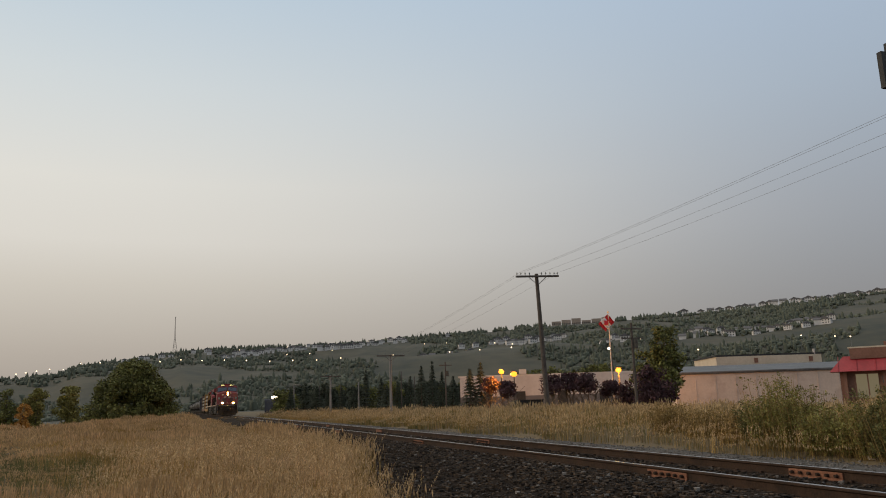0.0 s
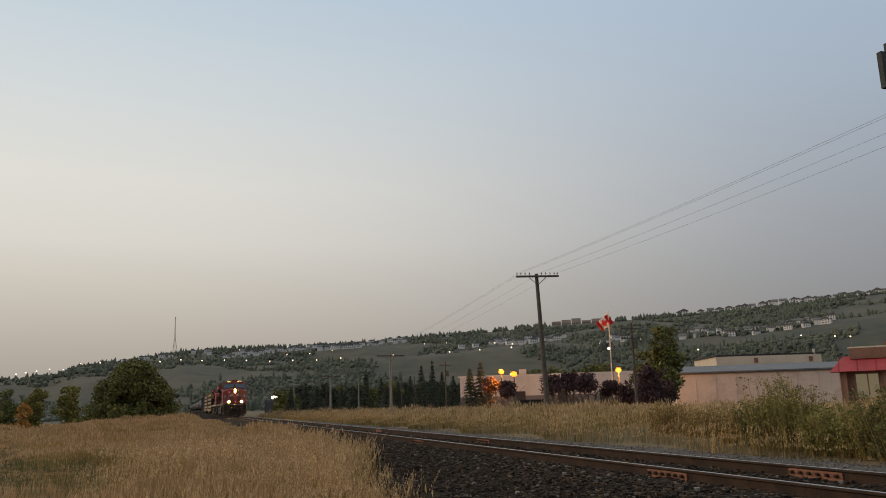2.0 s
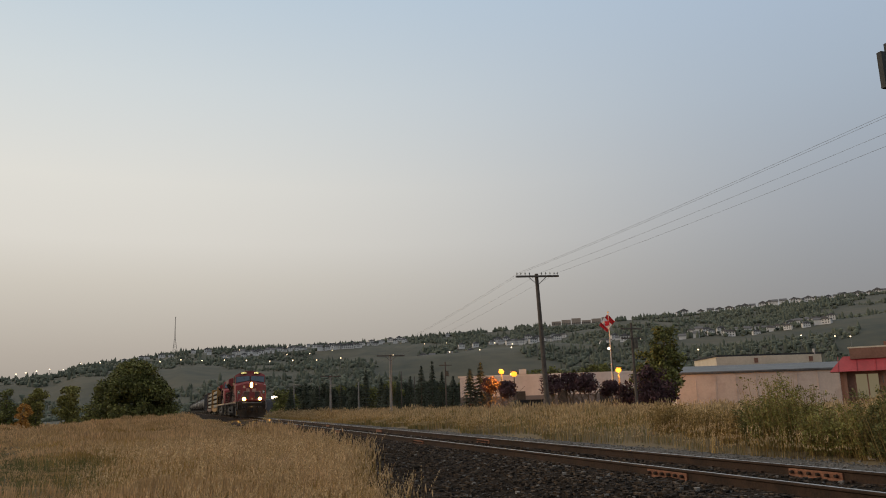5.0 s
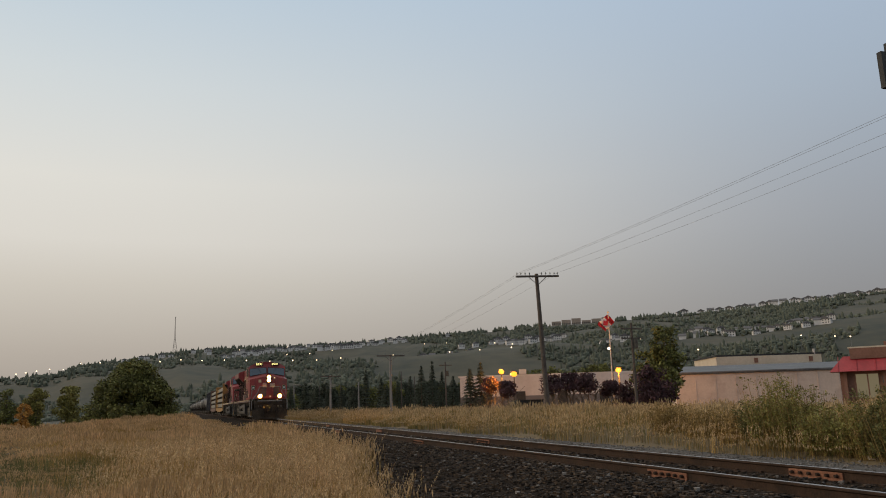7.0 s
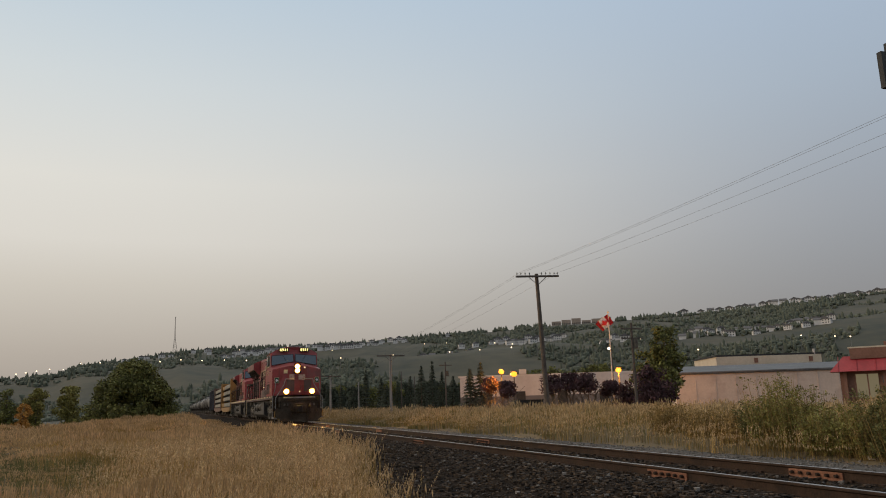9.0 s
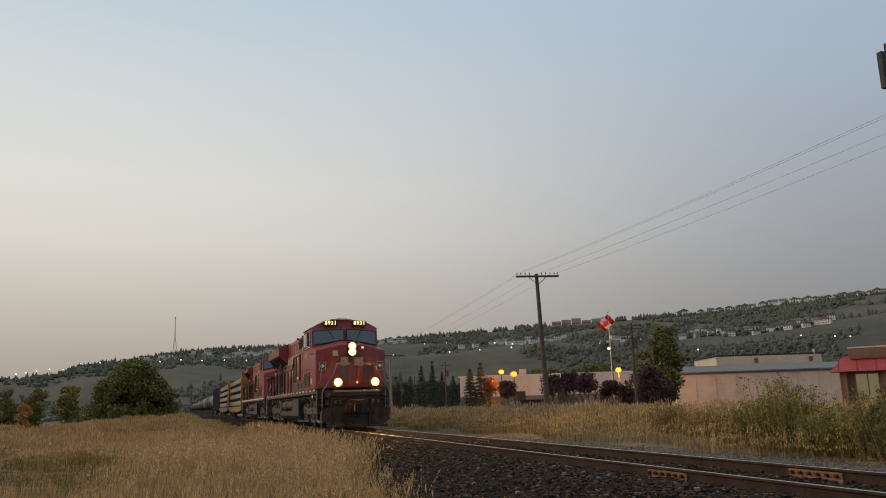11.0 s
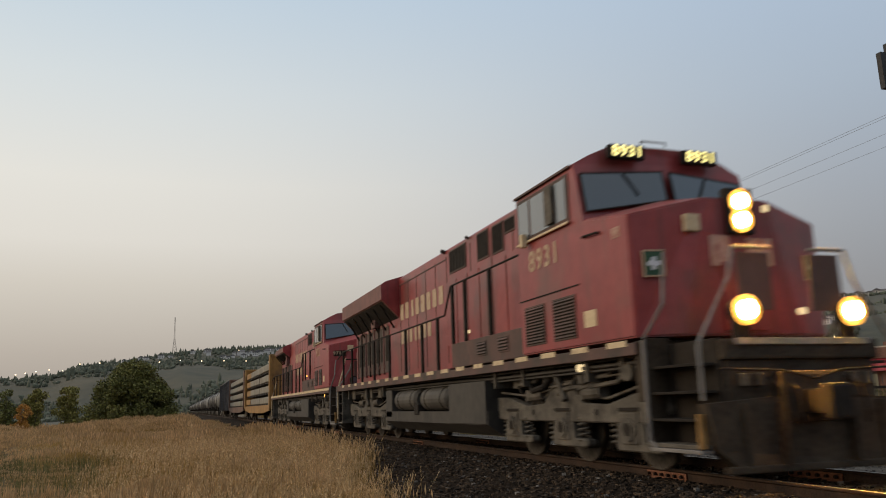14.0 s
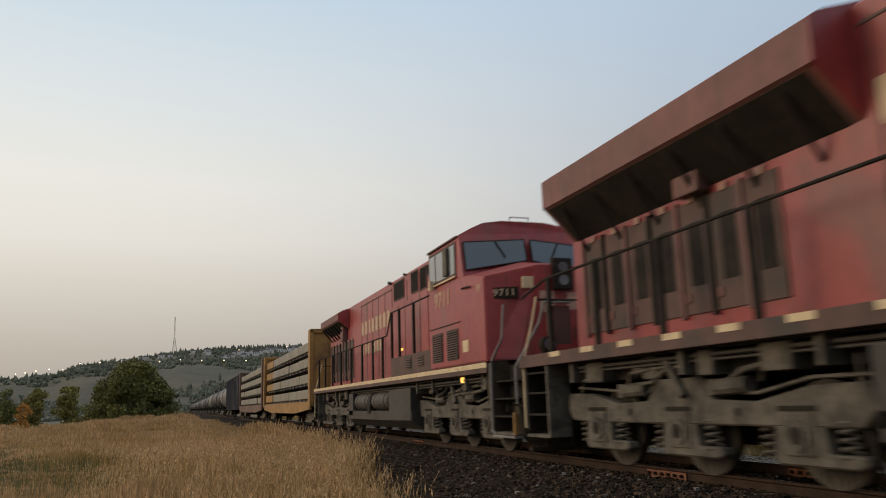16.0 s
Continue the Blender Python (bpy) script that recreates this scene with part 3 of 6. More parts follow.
def letters(name, text, size, parent, m, material, thick=0.004, label=""):
    """Solid characters as a mesh part."""
    cu = bpy.data.curves.new(name, "FONT")
    cu.body, cu.size, cu.extrude, cu.align_x, cu.align_y = text, size, thick, "CENTER", "CENTER"
    cu.offset = size * 0.02
    cu.space_character = 1.2
    ob = bpy.data.objects.new(name, cu)
    me = bpy.data.meshes.new_from_object(ob)
    bpy.data.objects.remove(ob)
    me.materials.append(material)
    out = new(name, me)
    out.parent, out.matrix_basis = parent, m
    if label:
        tagged(out, label)
    return out


LEFT = Matrix(((0, 0, -1, 0), (-1, 0, 0, 0), (0, 1, 0, 0), (0, 0, 0, 1)))
FRONT = Matrix(((1, 0, 0, 0), (0, 0, -1, 0), (0, 1, 0, 0), (0, 0, 0, 1)))


def on_side(x, y, z):
    return Matrix.Translation((x, y, z)) @ LEFT


def on_front(x, y, z, tilt=0):
    return Matrix.Translation((x, y, z)) @ FRONT @ pose(0, 0, 0, tilt)


def wheel_mesh():
    bm = bmesh.new()
    for x0, x1, r in ((-0.07, 0.055, 0.53), (-0.07, -0.045, 0.555), (-0.085, 0.075, 0.16), (-0.1, 0.3, 0.085)):
        rod((x0, 0, 0), (x1, 0, 0), r, 28, bm)
    for i in range(6):
        a = i * math.pi / 3
        box(0.056, 0.07, 0.28 * math.cos(a) - 0.05, 0.28 * math.cos(a) + 0.05, 0.28 * math.sin(a) - 0.05, 0.28 * math.sin(a) + 0.05, 0, bm)
    return mesh_of("wheel", bm, M["steel"])


WHEEL = wheel_mesh()


def spring_mesh():
    """A coil of round bar."""
    bm, prev = bmesh.new(), None
    for i in range(61):
        a, z = i / 60 * 5 * 2 * math.pi, 0.4 * i / 60
        c = Vector((0.085 * math.cos(a), 0.085 * math.sin(a), z))
        out = Vector((math.cos(a), math.sin(a), 0))
        ring = [bm.verts.new(c + out * 0.02 * math.cos(k * 1.257) + Vector((0, 0, 0.02 * math.sin(k * 1.257)))) for k in range(5)]
        if prev:
            for k in range(5):
                bm.faces.new((prev[k], prev[(k + 1) % 5], ring[(k + 1) % 5], ring[k]))
        prev = ring
    bmesh.ops.recalc_face_normals(bm, faces=bm.faces[:])
    return mesh_of("coil_spring", bm, M["running"])


SPRING = spring_mesh()


def truck(parent, y0, gap, count, name="truck"):
    """A three-axle engine truck: cast side frames, springs, boxes, wheels."""
    t = new(name)
    t.parent, t.matrix_basis = parent, pose(0, y0, 0)
    a, b = -gap * (count - 1) / 2, gap * (count - 1) / 2
    for s in (-1, 1):
        g = a + gap
        outline = [(a - 1.0, 0.8), (a - 0.9, 1.04), (a - 0.2, 1.02), (a + 0.6, 0.87), (g - 0.7, 0.9), (g - 0.35, 1.17), (g + 0.35, 1.17), (g + 0.7, 0.9), (b - 0.6, 0.87), (b + 0.2, 1.02), (b + 0.85, 1.04), (b + 0.92, 0.8),
                   (b + 0.8, 0.63), (b + 0.36, 0.61), (a - 0.8, 0.61)]
        bm = prism(outline, s * 1.07, s * 1.25)
        for y in (a, g, b):
            prism([(y - 0.32, 0.63), (y - 0.36, 0.36), (y - 0.78, 0.36), (y - 0.8, 0.27), (y - 0.7, 0.23), (y + 0.36, 0.23), (y + 0.4, 0.32), (y + 0.33, 0.63)], s * 1.08, s * 1.25, "x", bm)
        bmesh.ops.bevel(bm, geom=bm.edges[:], offset=0.02, segments=1, affect="EDGES")
        part("side_frame", bm, M["running"], t, "dusty cast steel side frame")
        for i in range(count):
            y = a + i * gap
            bm = box(s * 1.22, s * 1.275, y - 0.22, y + 0.22, 0.33, 0.76, 0.02)
            rod((s * 1.26, y, 0.53), (s * 1.3, y, 0.53), 0.16, 18, bm)
            ax = part("axle_box", bm, M["running"], t)
            part("bearing_cap", rod((s * 1.295, y, 0.53), (s * 1.31, y, 0.53), 0.09, 14), M["black"], ax)
            part("pedestal_slot", box(s * 1.22, s * 1.268, y - 0.26, y + 0.26, 0.775, 0.825), M["black"], t)
            for off, depth in ((-0.56, 1.17), (0.58, 1.1)):
                piece("coil_spring", SPRING, t, pose(s * depth, y + off, 0.3))
        for y in (a + gap * 0.5, b - gap * 0.5):
            bm = bmesh.new()
            rod((s * 1.2, y - 0.28, 1.06), (s * 1.2, y + 0.25, 1.04), 0.1, 10, bm)
            box(s * 1.12, s * 1.26, y + 0.25, y + 0.38, 0.95, 1.14, 0.01, bm)
            rod((s * 1.15, y + 0.3, 1.0), (s * 1.12, y + 0.45, 0.5), 0.03, 6, bm)
            part("brake_cylinder", bm, M["running"], t)
        for y in (a + gap * 0.5 - 0.1, b - gap * 0.5 + 0.1):
            part("frame_hole", rod((s * 1.24, y, 0.76), (s * 1.256, y, 0.76), 0.05, 12), M["black"], t)
        part("brake_rigging", pipe([(s * 1.2, a - 0.9, 1.1), (s * 1.2, a - 0.2, 1.1), (s * 1.2, a + 0.6, 0.96), (s * 1.2, g - 0.6, 1.0), (s * 1.2, g - 0.3, 1.24), (s * 1.2, g + 0.3, 1.24), (s * 1.2, g + 0.7, 1.0), (s * 1.2, b + 0.6, 1.12)], 0.022), M["running"], t)
        part("damper", rod((s * 1.3, a + gap - 0.2, 0.95), (s * 1.3, a + gap + 0.1, 1.4), 0.05, 8), M["running"], t)
        part("sand_pipe", pipe([(s * 1.15, a - 0.75, 1.3), (s * 1.12, a - 0.72, 0.6), (s * 0.85, a - 0.62, 0.15)], 0.025), M["running"], t)
    bm = box(-1.05, 1.05, a + gap - 0.3, a + gap + 0.3, 0.6, 1.2, 0.05)
    box(-0.6, 0.6, a - 0.3, b + 0.3, 0.35, 0.75, 0.05, bm)
    part("bolster", bm, M["black"], t)
    for i in range(count):
        for s in (-1, 1):
            w = piece("wheel", WHEEL, t, pose(s * 0.76, a + i * gap, 0.53, 0, 0, 0 if s < 0 else 180))
            SPINNERS.append((w, s, a + i * gap))


def handrail(root, y_list, x, z_low, z_of, name="handrail"):
    for y in y_list:
        part("stanchion", box(x - 0.03, x + 0.03, y - 0.05, y + 0.05, z_low(y), z_of(y), 0.01), M["black"], root)


def louvre(root, x, y0, y1, z0, z1, n, s=-1):
    """A recessed vent with slats on the engine's side."""
    v = part("vent", box(x, x + s * 0.012, y0 - 0.03, y1 + 0.03, z0 - 0.03, z1 + 0.03, 0.004), M["sill"], root)
    back = part("vent_opening", box(x + s * 0.012, x + s * 0.016, y0, y1, z0, z1), M["black"], v)
    pitch = (z1 - z0) / n
    for i in range(n):
        z = z0 + (i + 0.5) * pitch
        part("slat", prism([(x + s * 0.016, z - pitch * 0.1), (x + s * 0.034, z - pitch * 0.3), (x + s * 0.034, z - pitch * 0.2), (x + s * 0.016, z + pitch * 0.3)], y0, y1, "y"), M["sill"], v)


def engine(number, label, red, modern, lights, at):
    """A six-axle freight engine. Its origin is on the rails under the flat of the nose; it reaches back along +y."""
    root = thing("locomotive", label, "locomotive", "freight train", at=(TRACK, at, RAIL_TOP))
    # cab: lower body, nose, upper cab
    bm = bmesh.new()
    sec = lambda pts: [bm.verts.new(p) for p in pts]
    low = sec([(-1.55, 0.0, 1.72), (-0.95, -0.26, 1.72), (0.95, -0.26, 1.72), (1.55, 0.0, 1.72), (1.55, 3.58, 1.72), (-1.55, 3.58, 1.72)])
    mid = sec([(-1.55, 0.0, 3.36), (-0.5, -0.28, 3.58), (0.5, -0.28, 3.58), (1.55, 0.0, 3.36), (1.55, 3.58, 3.36), (-1.55, 3.58, 3.36)])
    n = 6
    for i in range(n):
        bm.faces.new((low[i], low[(i + 1) % n], mid[(i + 1) % n], mid[i]))
    bm.faces.new(low[::-1])
    top = sec([(-1.55, 1.12, 3.55), (-0.35, 0.95, 3.85), (0.35, 0.95, 3.85), (1.55, 1.12, 3.55)])
    bm.faces.new((mid[0], mid[1], top[1], top[0]))
    bm.faces.new((mid[1], mid[2], top[2], top[1]))
    bm.faces.new((mid[2], mid[3], top[3], top[2]))
    bm.faces.new((mid[3], mid[4], top[3]))
    bm.faces.new((mid[5], mid[0], top[0]))
    bm.faces.new((mid[5], top[0], top[1], top[2], top[3], mid[4]))
    bmesh.ops.recalc_face_normals(bm, faces=bm.faces[:])
    bmesh.ops.bevel(bm, geom=[e for e in bm.edges if e.calc_length() > 0.3], offset=0.025, segments=2, affect="EDGES")
    body = part("nose_and_lower_cab", bm, red, root)
    profile = [(-1.53, 3.3), (-1.53, 4.5), (-1.25, 4.66), (-0.95, 4.8), (-0.5, 4.86), (0.5, 4.86), (0.95, 4.8), (1.25, 4.66), (1.53, 4.5), (1.53, 3.3)]
    bm = bmesh.new()
    a = [bm.verts.new((x, 1.1 + 0.22 * (z - 3.55) + (0.12 * abs(x) / 1.5), z)) for x, z in profile]
    b = [bm.verts.new((x, 3.6, z)) for x, z in profile]
    bm.faces.new(a)
    bm.faces.new(b[::-1])
    for i in range(len(profile)):
        j = (i + 1) % len(profile)
        bm.faces.new((a[i], b[i], b[j], a[j]))
    bmesh.ops.recalc_face_normals(bm, faces=bm.faces[:])
    cab = part("upper_cab", bm, red, root)
    part("roof_gutter", box(-1.575, -1.53, 1.5, 3.62, 4.46, 4.5, 0.006), M["sill"], root)
    part("roof_gutter", box(1.53, 1.575, 1.5, 3.62, 4.46, 4.5, 0.006), M["sill"], root)
    # windscreens
    for s in (-1, 1):
        yz = lambda x, z, o: (x, 1.1 + 0.22 * (z - 3.55) + 0.12 * abs(x) / 1.5 - o, z)
        corners = [(s * 0.07, 3.93), (s * 1.46, 3.7), (s * 1.46, 4.33), (s * 0.07, 4.42)]
        bm = bmesh.new()
        f = [bm.verts.new(yz(x, z, 0.03)) for x, z in corners]
        g = [bm.verts.new(yz(x, z, -0.02)) for x, z in corners]
        bm.faces.new(f)
        bm.faces.new(g[::-1])
        for i in range(4):
            bm.faces.new((f[i], g[i], g[(i + 1) % 4], f[(i + 1) % 4]))
        bmesh.ops.recalc_face_normals(bm, faces=bm.faces[:])
        wind = part("windscreen", bm, M["glass"], root, "dark reflective windscreen")
        bm = bmesh.new()
        for (x0, z0), (x1, z1) in zip(corners, corners[1:] + corners[:1]):
            rod(yz(x0, z0, 0.03), yz(x1, z1, 0.03), 0.014, 6, bm)
        part("window_gasket", bm, M["black"], wind)
        part("wiper", pipe([yz(s * 0.75, 4.36, 0.05), yz(s * 0.55, 4.0, 0.06)], 0.012), M["black"], wind)
    # side windows
    for s in (-1, 1):
        fr = part("side_window", box(s * 1.53, s * 1.548, 1.62, 3.54, 3.62, 4.4, 0.006), M["sill"], root)
        for y0, y1 in ((1.7, 2.06), (2.12, 2.98), (3.06, 3.48)):
            part("pane", box(s * 1.548, s * 1.556, y0, y1, 3.7, 4.34), M["glass_side"], fr)
        part("window_rail", box(s * 1.55, s * 1.59, 1.62, 3.54, 3.6, 3.64, 0.008), M["cream"], fr)
        part("sun_visor", box(s * 1.556, s * 1.61, 2.1, 2.35, 3.72, 4.34, 0.01), M["running"], fr, "beige mirror and wind deflector")
        part("mirror", box(s * 1.58, s * 1.68, 3.1, 3.2, 3.52, 3.75, 0.012), M["cream"], root, "small white mirror")
    # roof fittings
    part("air_conditioner", box(-0.5, 0.5, 2.1, 3.3, 4.84, 4.98, 0.03), red, root)
    part("antenna", pipe([(-0.35, 1.35, 4.86), (-0.35, 1.35, 4.93), (0.1, 1.35, 4.93), (0.1, 1.35, 4.86)], 0.012), M["running"], root)
    # number boards on the brow
    for s in (-1, 1):
        if lights:
            bd = part("number_board", box(s * 0.36, s * 0.98, 1.24, 1.36, 4.59, 4.81, 0.015), M["black"], root, "black board with glowing digits")
            letters("lit_number" if lights else "number_plate_text", number, 0.235, bd, on_front(s * 0.67, 1.23, 4.7), M["board"])
        else:
            bd = part("number_board", box(s * 0.85, s * 1.42, -0.14, -0.08, 2.92, 3.14, 0.01), M["black"], root, "dark number board on the nose")
            bd.matrix_basis = Matrix.Translation((s * 1.13, 0, 0)) @ pose(0, 0, 0, 0, 0, s * 23) @ Matrix.Translation((-s * 1.13, 0, 0))
            letters("lit_number" if lights else "number_plate_text", number, 0.19, bd, on_front(s * 1.13, -0.145, 3.03), M["pale_letter"])
    # headlamps in the nose
    hl = part("headlamp_housing", box(-0.21, 0.21, -0.36, -0.2, 3.08, 3.72, 0.03), M["black"], root)
    for z in (3.27, 3.53):
        # added glowing disc behind each lamp, wider than the lens, as its halo
        if lights:
            part("halo_disc", rod((0, -0.365, z), (0, -0.33, z), 0.175, 24), M["halo"], hl, "orange glowing disc standing in for the lamp's halo")
        part("headlamp", rod((0, -0.375, z), (0, -0.34, z), 0.105, 20), M["lamp"] if lights else M["glass_side"], hl, "blazing warm headlamp" if lights else "unlit headlamp")
    part("class_lamp", box(-0.85, -0.62, -0.29, -0.21, 3.1, 3.34, 0.02), M["cream"], root)
    part("class_lamp", box(0.42, 0.52, -0.3, -0.24, 3.42, 3.52, 0.02), M["marker"] if lights else M["cream"], root)
    # painted emblem as plain shapes, nose door
    em = part("nose_emblem", box(-0.5, -0.18, -0.292, -0.278, 2.64, 3.06, 0.006), M["faded"], root, "worn cream emblem patch")
    part("emblem_patch", box(0.08, 0.5, -0.293, -0.279, 2.66, 3.04, 0.006), M["faded"], em)
    door = part("nose_door", box(-0.36, 0.3, -0.3, -0.25, 1.78, 2.7, 0.015), red, root)
    part("door_handle", pipe([(0.2, -0.33, 2.1), (0.2, -0.33, 2.35)], 0.015), M["steel"], door)
    for s in ((-1, 1) if lights else ()):
        sg = part("safety_sign", box(s * 1.1, s * 1.38, -0.13, -0.118, 2.52, 2.84, 0.003), M["green_sign"], root, "green sign with a white cross")
        sg.matrix_basis = Matrix.Translation((s * 1.24, 0, 0)) @ pose(0, 0.0, 0, 0, 0, s * 17) @ Matrix.Translation((-s * 1.24, 0, 0))
        bm = box(s * 1.24 - 0.085, s * 1.24 + 0.085, -0.142, -0.13, 2.65, 2.71)
        box(s * 1.24 - 0.03, s * 1.24 + 0.03, -0.145, -0.13, 2.595, 2.765, 0, bm)
        part("white_cross", bm, M["flag_white"], sg)
        bm = bmesh.new()
        for u0, u1, w0, w1 in ((-0.14, 0.14, 2.5, 2.52), (-0.14, 0.14, 2.84, 2.86), (-0.145, -0.125, 2.5, 2.86), (0.125, 0.145, 2.5, 2.86)):
            box(s * 1.24 + u0, s * 1.24 + u1, -0.138, -0.116, w0, w1, 0, bm)
        part("sign_border", bm, M["pale_letter"], sg)
    # front porch, pilot, steps
    part("front_platform", box(-1.16, 1.16, -1.2, 0.1, 1.36, 1.6, 0.03), M["plough"], root)
    part("end_plate", box(-1.5, 1.5, -0.05, 0.15, 0.9, 1.68, 0.02), M["plough"], root)
    part("pilot_beam", box(-1.12, 1.12, -1.14, -0.9, 0.8, 1.36, 0.02), M["plough"], root)
    part("draft_gear_box", box(-0.45, 0.45, -1.3, -1.1, 0.62, 1.22, 0.05), M["plough"], root)
    for x in (-0.9, -0.7, 0.7, 0.92):
        part("valve", box(x - 0.05, x + 0.05, -1.24, -1.12, 1.05, 1.2, 0.015), M["running"], root)
    part("uncoupling_lever", pipe([(-1.3, -1.26, 1.25), (-0.4, -1.3, 1.22), (0, -1.34, 1.12), (0.4, -1.3, 1.22), (1.3, -1.26, 1.25)], 0.014), M["black"], root)
    part("platform_edge", box(-1.0, 1.0, -1.23, -1.2, 1.53, 1.61, 0.008), M["pale_pole"], root, "pale worn stripe along the platform edge")
    bm = bmesh.new()
    outline = [(-1.47, 0.86), (-1.38, 0.34), (-1.1, 0.12), (1.1, 0.12), (1.38, 0.34), (1.47, 0.86), (0.6, 0.92), (-0.6, 0.92)]
    f = [bm.verts.new((x, -1.22 - 0.22 * (1 - abs(x) / 1.45) * (1 if z < 0.5 else 0.2), z)) for x, z in outline]
    g = [bm.verts.new((x, -1.05, z)) for x, z in outline]
    bm.faces.new(f)
    bm.faces.new(g[::-1])
    for i in range(8):
        bm.faces.new((f[i], g[i], g[(i + 1) % 8], f[(i + 1) % 8]))
    bmesh.ops.recalc_face_normals(bm, faces=bm.faces[:])
    part("snow_plough", bm, M["plough"], root, "grimy dark snow plough pilot")
    for x in (-1.0, -0.5, 0.5, 1.0):
        part("plough_rib", box(x - 0.02, x + 0.02, -1.46 + 0.15 * abs(x), -1.2, 0.15, 0.86, 0.006), M["plough"], root)
    part("plough_lip", box(-1.3, 1.3, -1.32, -1.2, 0.08, 0.16, 0.02), M["plough"], root)
    bm = box(-0.16, 0.16, -1.62, -1.1, 0.72, 1.0, 0.03)
    box(-0.2, 0.12, -1.75, -1.58, 0.66, 1.06, 0.04, bm)
    part("coupler", bm, M["black"], root)
    for x in (-0.55, -0.35, 0.38, 0.6):
        part("air_hose", pipe([(x, -1.2, 1.15), (x + 0.03, -1.38, 1.0), (x + 0.06, -1.4, 0.75), (x + 0.1, -1.34, 0.6)], 0.022), M["black"], root)
    for s in (-1, 1):
        dl = part("ditch_light", rod((s * 0.8, -1.22, 1.94), (s * 0.8, -1.05, 1.94), 0.15, 18), M["black"], root)
        box_bm = box(s * 0.8 - 0.1, s * 0.8 + 0.1, -1.15, -1.05, 1.6, 1.84, 0.01)
        part("lamp_bracket", box_bm, M["black"], dl)
        # the same added halo glow around the ditch light
        if lights:
            part("halo_disc", rod((s * 0.8, -1.238, 1.94), (s * 0.8, -1.21, 1.94), 0.185, 24), M["halo"], dl, "orange glowing disc standing in for the lamp's halo")
        part("lens", rod((s * 0.8, -1.25, 1.94), (s * 0.8, -1.215, 1.94), 0.115, 20), M["ditch"] if lights else M["glass_side"], dl, "blazing warm ditch light" if lights else "unlit lens")
        steps = part("step_well", box(s * 1.18, s * 1.5, -1.12, -0.1, 0.35, 0.4, 0.01), M["running"], root)
        for k, z in enumerate((0.66, 0.98, 1.3)):
            part("step", box(s * 1.18, s * (1.5 - 0.03 * k), -1.05, -0.12, z, z + 0.035, 0.008), M["black"], steps)
        part("step_side", box(s * 1.16, s * 1.5, -0.13, -0.09, 0.36, 1.7, 0.01), M["plough"], steps)
        part("step_back", box(s * 1.1, s * 1.17, -1.1, -0.13, 0.36, 1.62, 0.01), M["black"], steps)
        part("step_edge", box(s * 1.46, s * 1.53, -1.14, -1.08, 0.36, 0.75, 0.01), M["yellow"], steps, "yellow step edge")
        part("grab_rail", pipe([(s * 1.5, -0.1, 1.7), (s * 1.42, -0.45, 2.1), (s * 1.36, -0.45, 2.75)], 0.024), M["pale_pole"], root)
        part("grab_rail", pipe([(s * 1.46, -1.14, 0.9), (s * 1.46, -1.14, 1.55), (s * 0.95, -1.14, 2.35), (s * 0.85, -1.14, 2.72), (s * 0.3, -1.14, 2.72)], 0.024), M["pale_pole"], root)
        part("step_stringer", pipe([(s * 1.52, -0.1, 1.68), (s * 1.52, -0.1, 0.42), (s * 1.5, -0.2, 0.34)], 0.026), M["pale_pole"], steps, "worn pale stringer")
        part("bottom_step", box(s * 1.16, s * 1.53, -1.12, -0.1, 0.3, 0.345, 0.01), M["pale_pole"], steps, "pale worn bottom step")
        part("porch_panel", box(s * 0.3, s * 0.78, -1.12, -1.09, 1.95, 2.66, 0.01), M["sill"], root)
    part("marker_light", rod((0.02, -1.25, 1.93), (0.02, -1.2, 1.93), 0.045, 12), M["marker"] if lights else M["cream"], root)
    # cab side equipment
    for s in (-1, 1):
        x = s * 1.55
        louvre(root, x, 2.65, 3.36, 1.88, 2.48, 12, s)
        louvre(root, x, 1.6, 2.3, 1.88, 2.48, 12, s)
        part("seam", box(x, x + s * 0.012, 1.43, 3.56, 2.62, 2.64), M["black"], root)
        part("grab_iron", pipe([(x, 0.76, 3.27), (x + s * 0.05, 0.76, 3.27), (x + s * 0.05, 1.17, 3.29), (x, 1.17, 3.29)], 0.018), M["black"], root)
        part("reflector", box(x, x + s * 0.006, 0.98, 1.33, 1.97, 2.21), M["cream"], root, "cream square panel")
        part("small_plate", box(x, x + s * 0.006, 0.22, 0.42, 3.1, 3.25), M["faded"], root)
    letters("road_number", number, 0.48, root, on_side(-1.556, 2.58, 3.24), M["pale_letter"], 0.003, "faded pale digits")
    letters("road_number", number, 0.42, root, Matrix.Translation((1.556, 2.6, 3.27)) @ Matrix(((0, 0, 1, 0), (1, 0, 0, 0), (0, 1, 0, 0), (0, 0, 0, 1))), M["pale_letter"], 0.003, "faded pale digits")
    # engine hood
    hood = [(-1.0, 1.7), (-1.0, 4.64), (-0.85, 4.75), (0.85, 4.75), (1.0, 4.64), (1.0, 1.7)]
    part("hood", prism(hood, 3.6, 19.5, "y"), red, root)
    part("hood_front_step", prism([(-1.2, 3.9), (-1.2, 4.5), (-0.9, 4.72), (0.9, 4.72), (1.2, 4.5), (1.2, 3.9)], 3.55, 4.4, "y"), red, root)
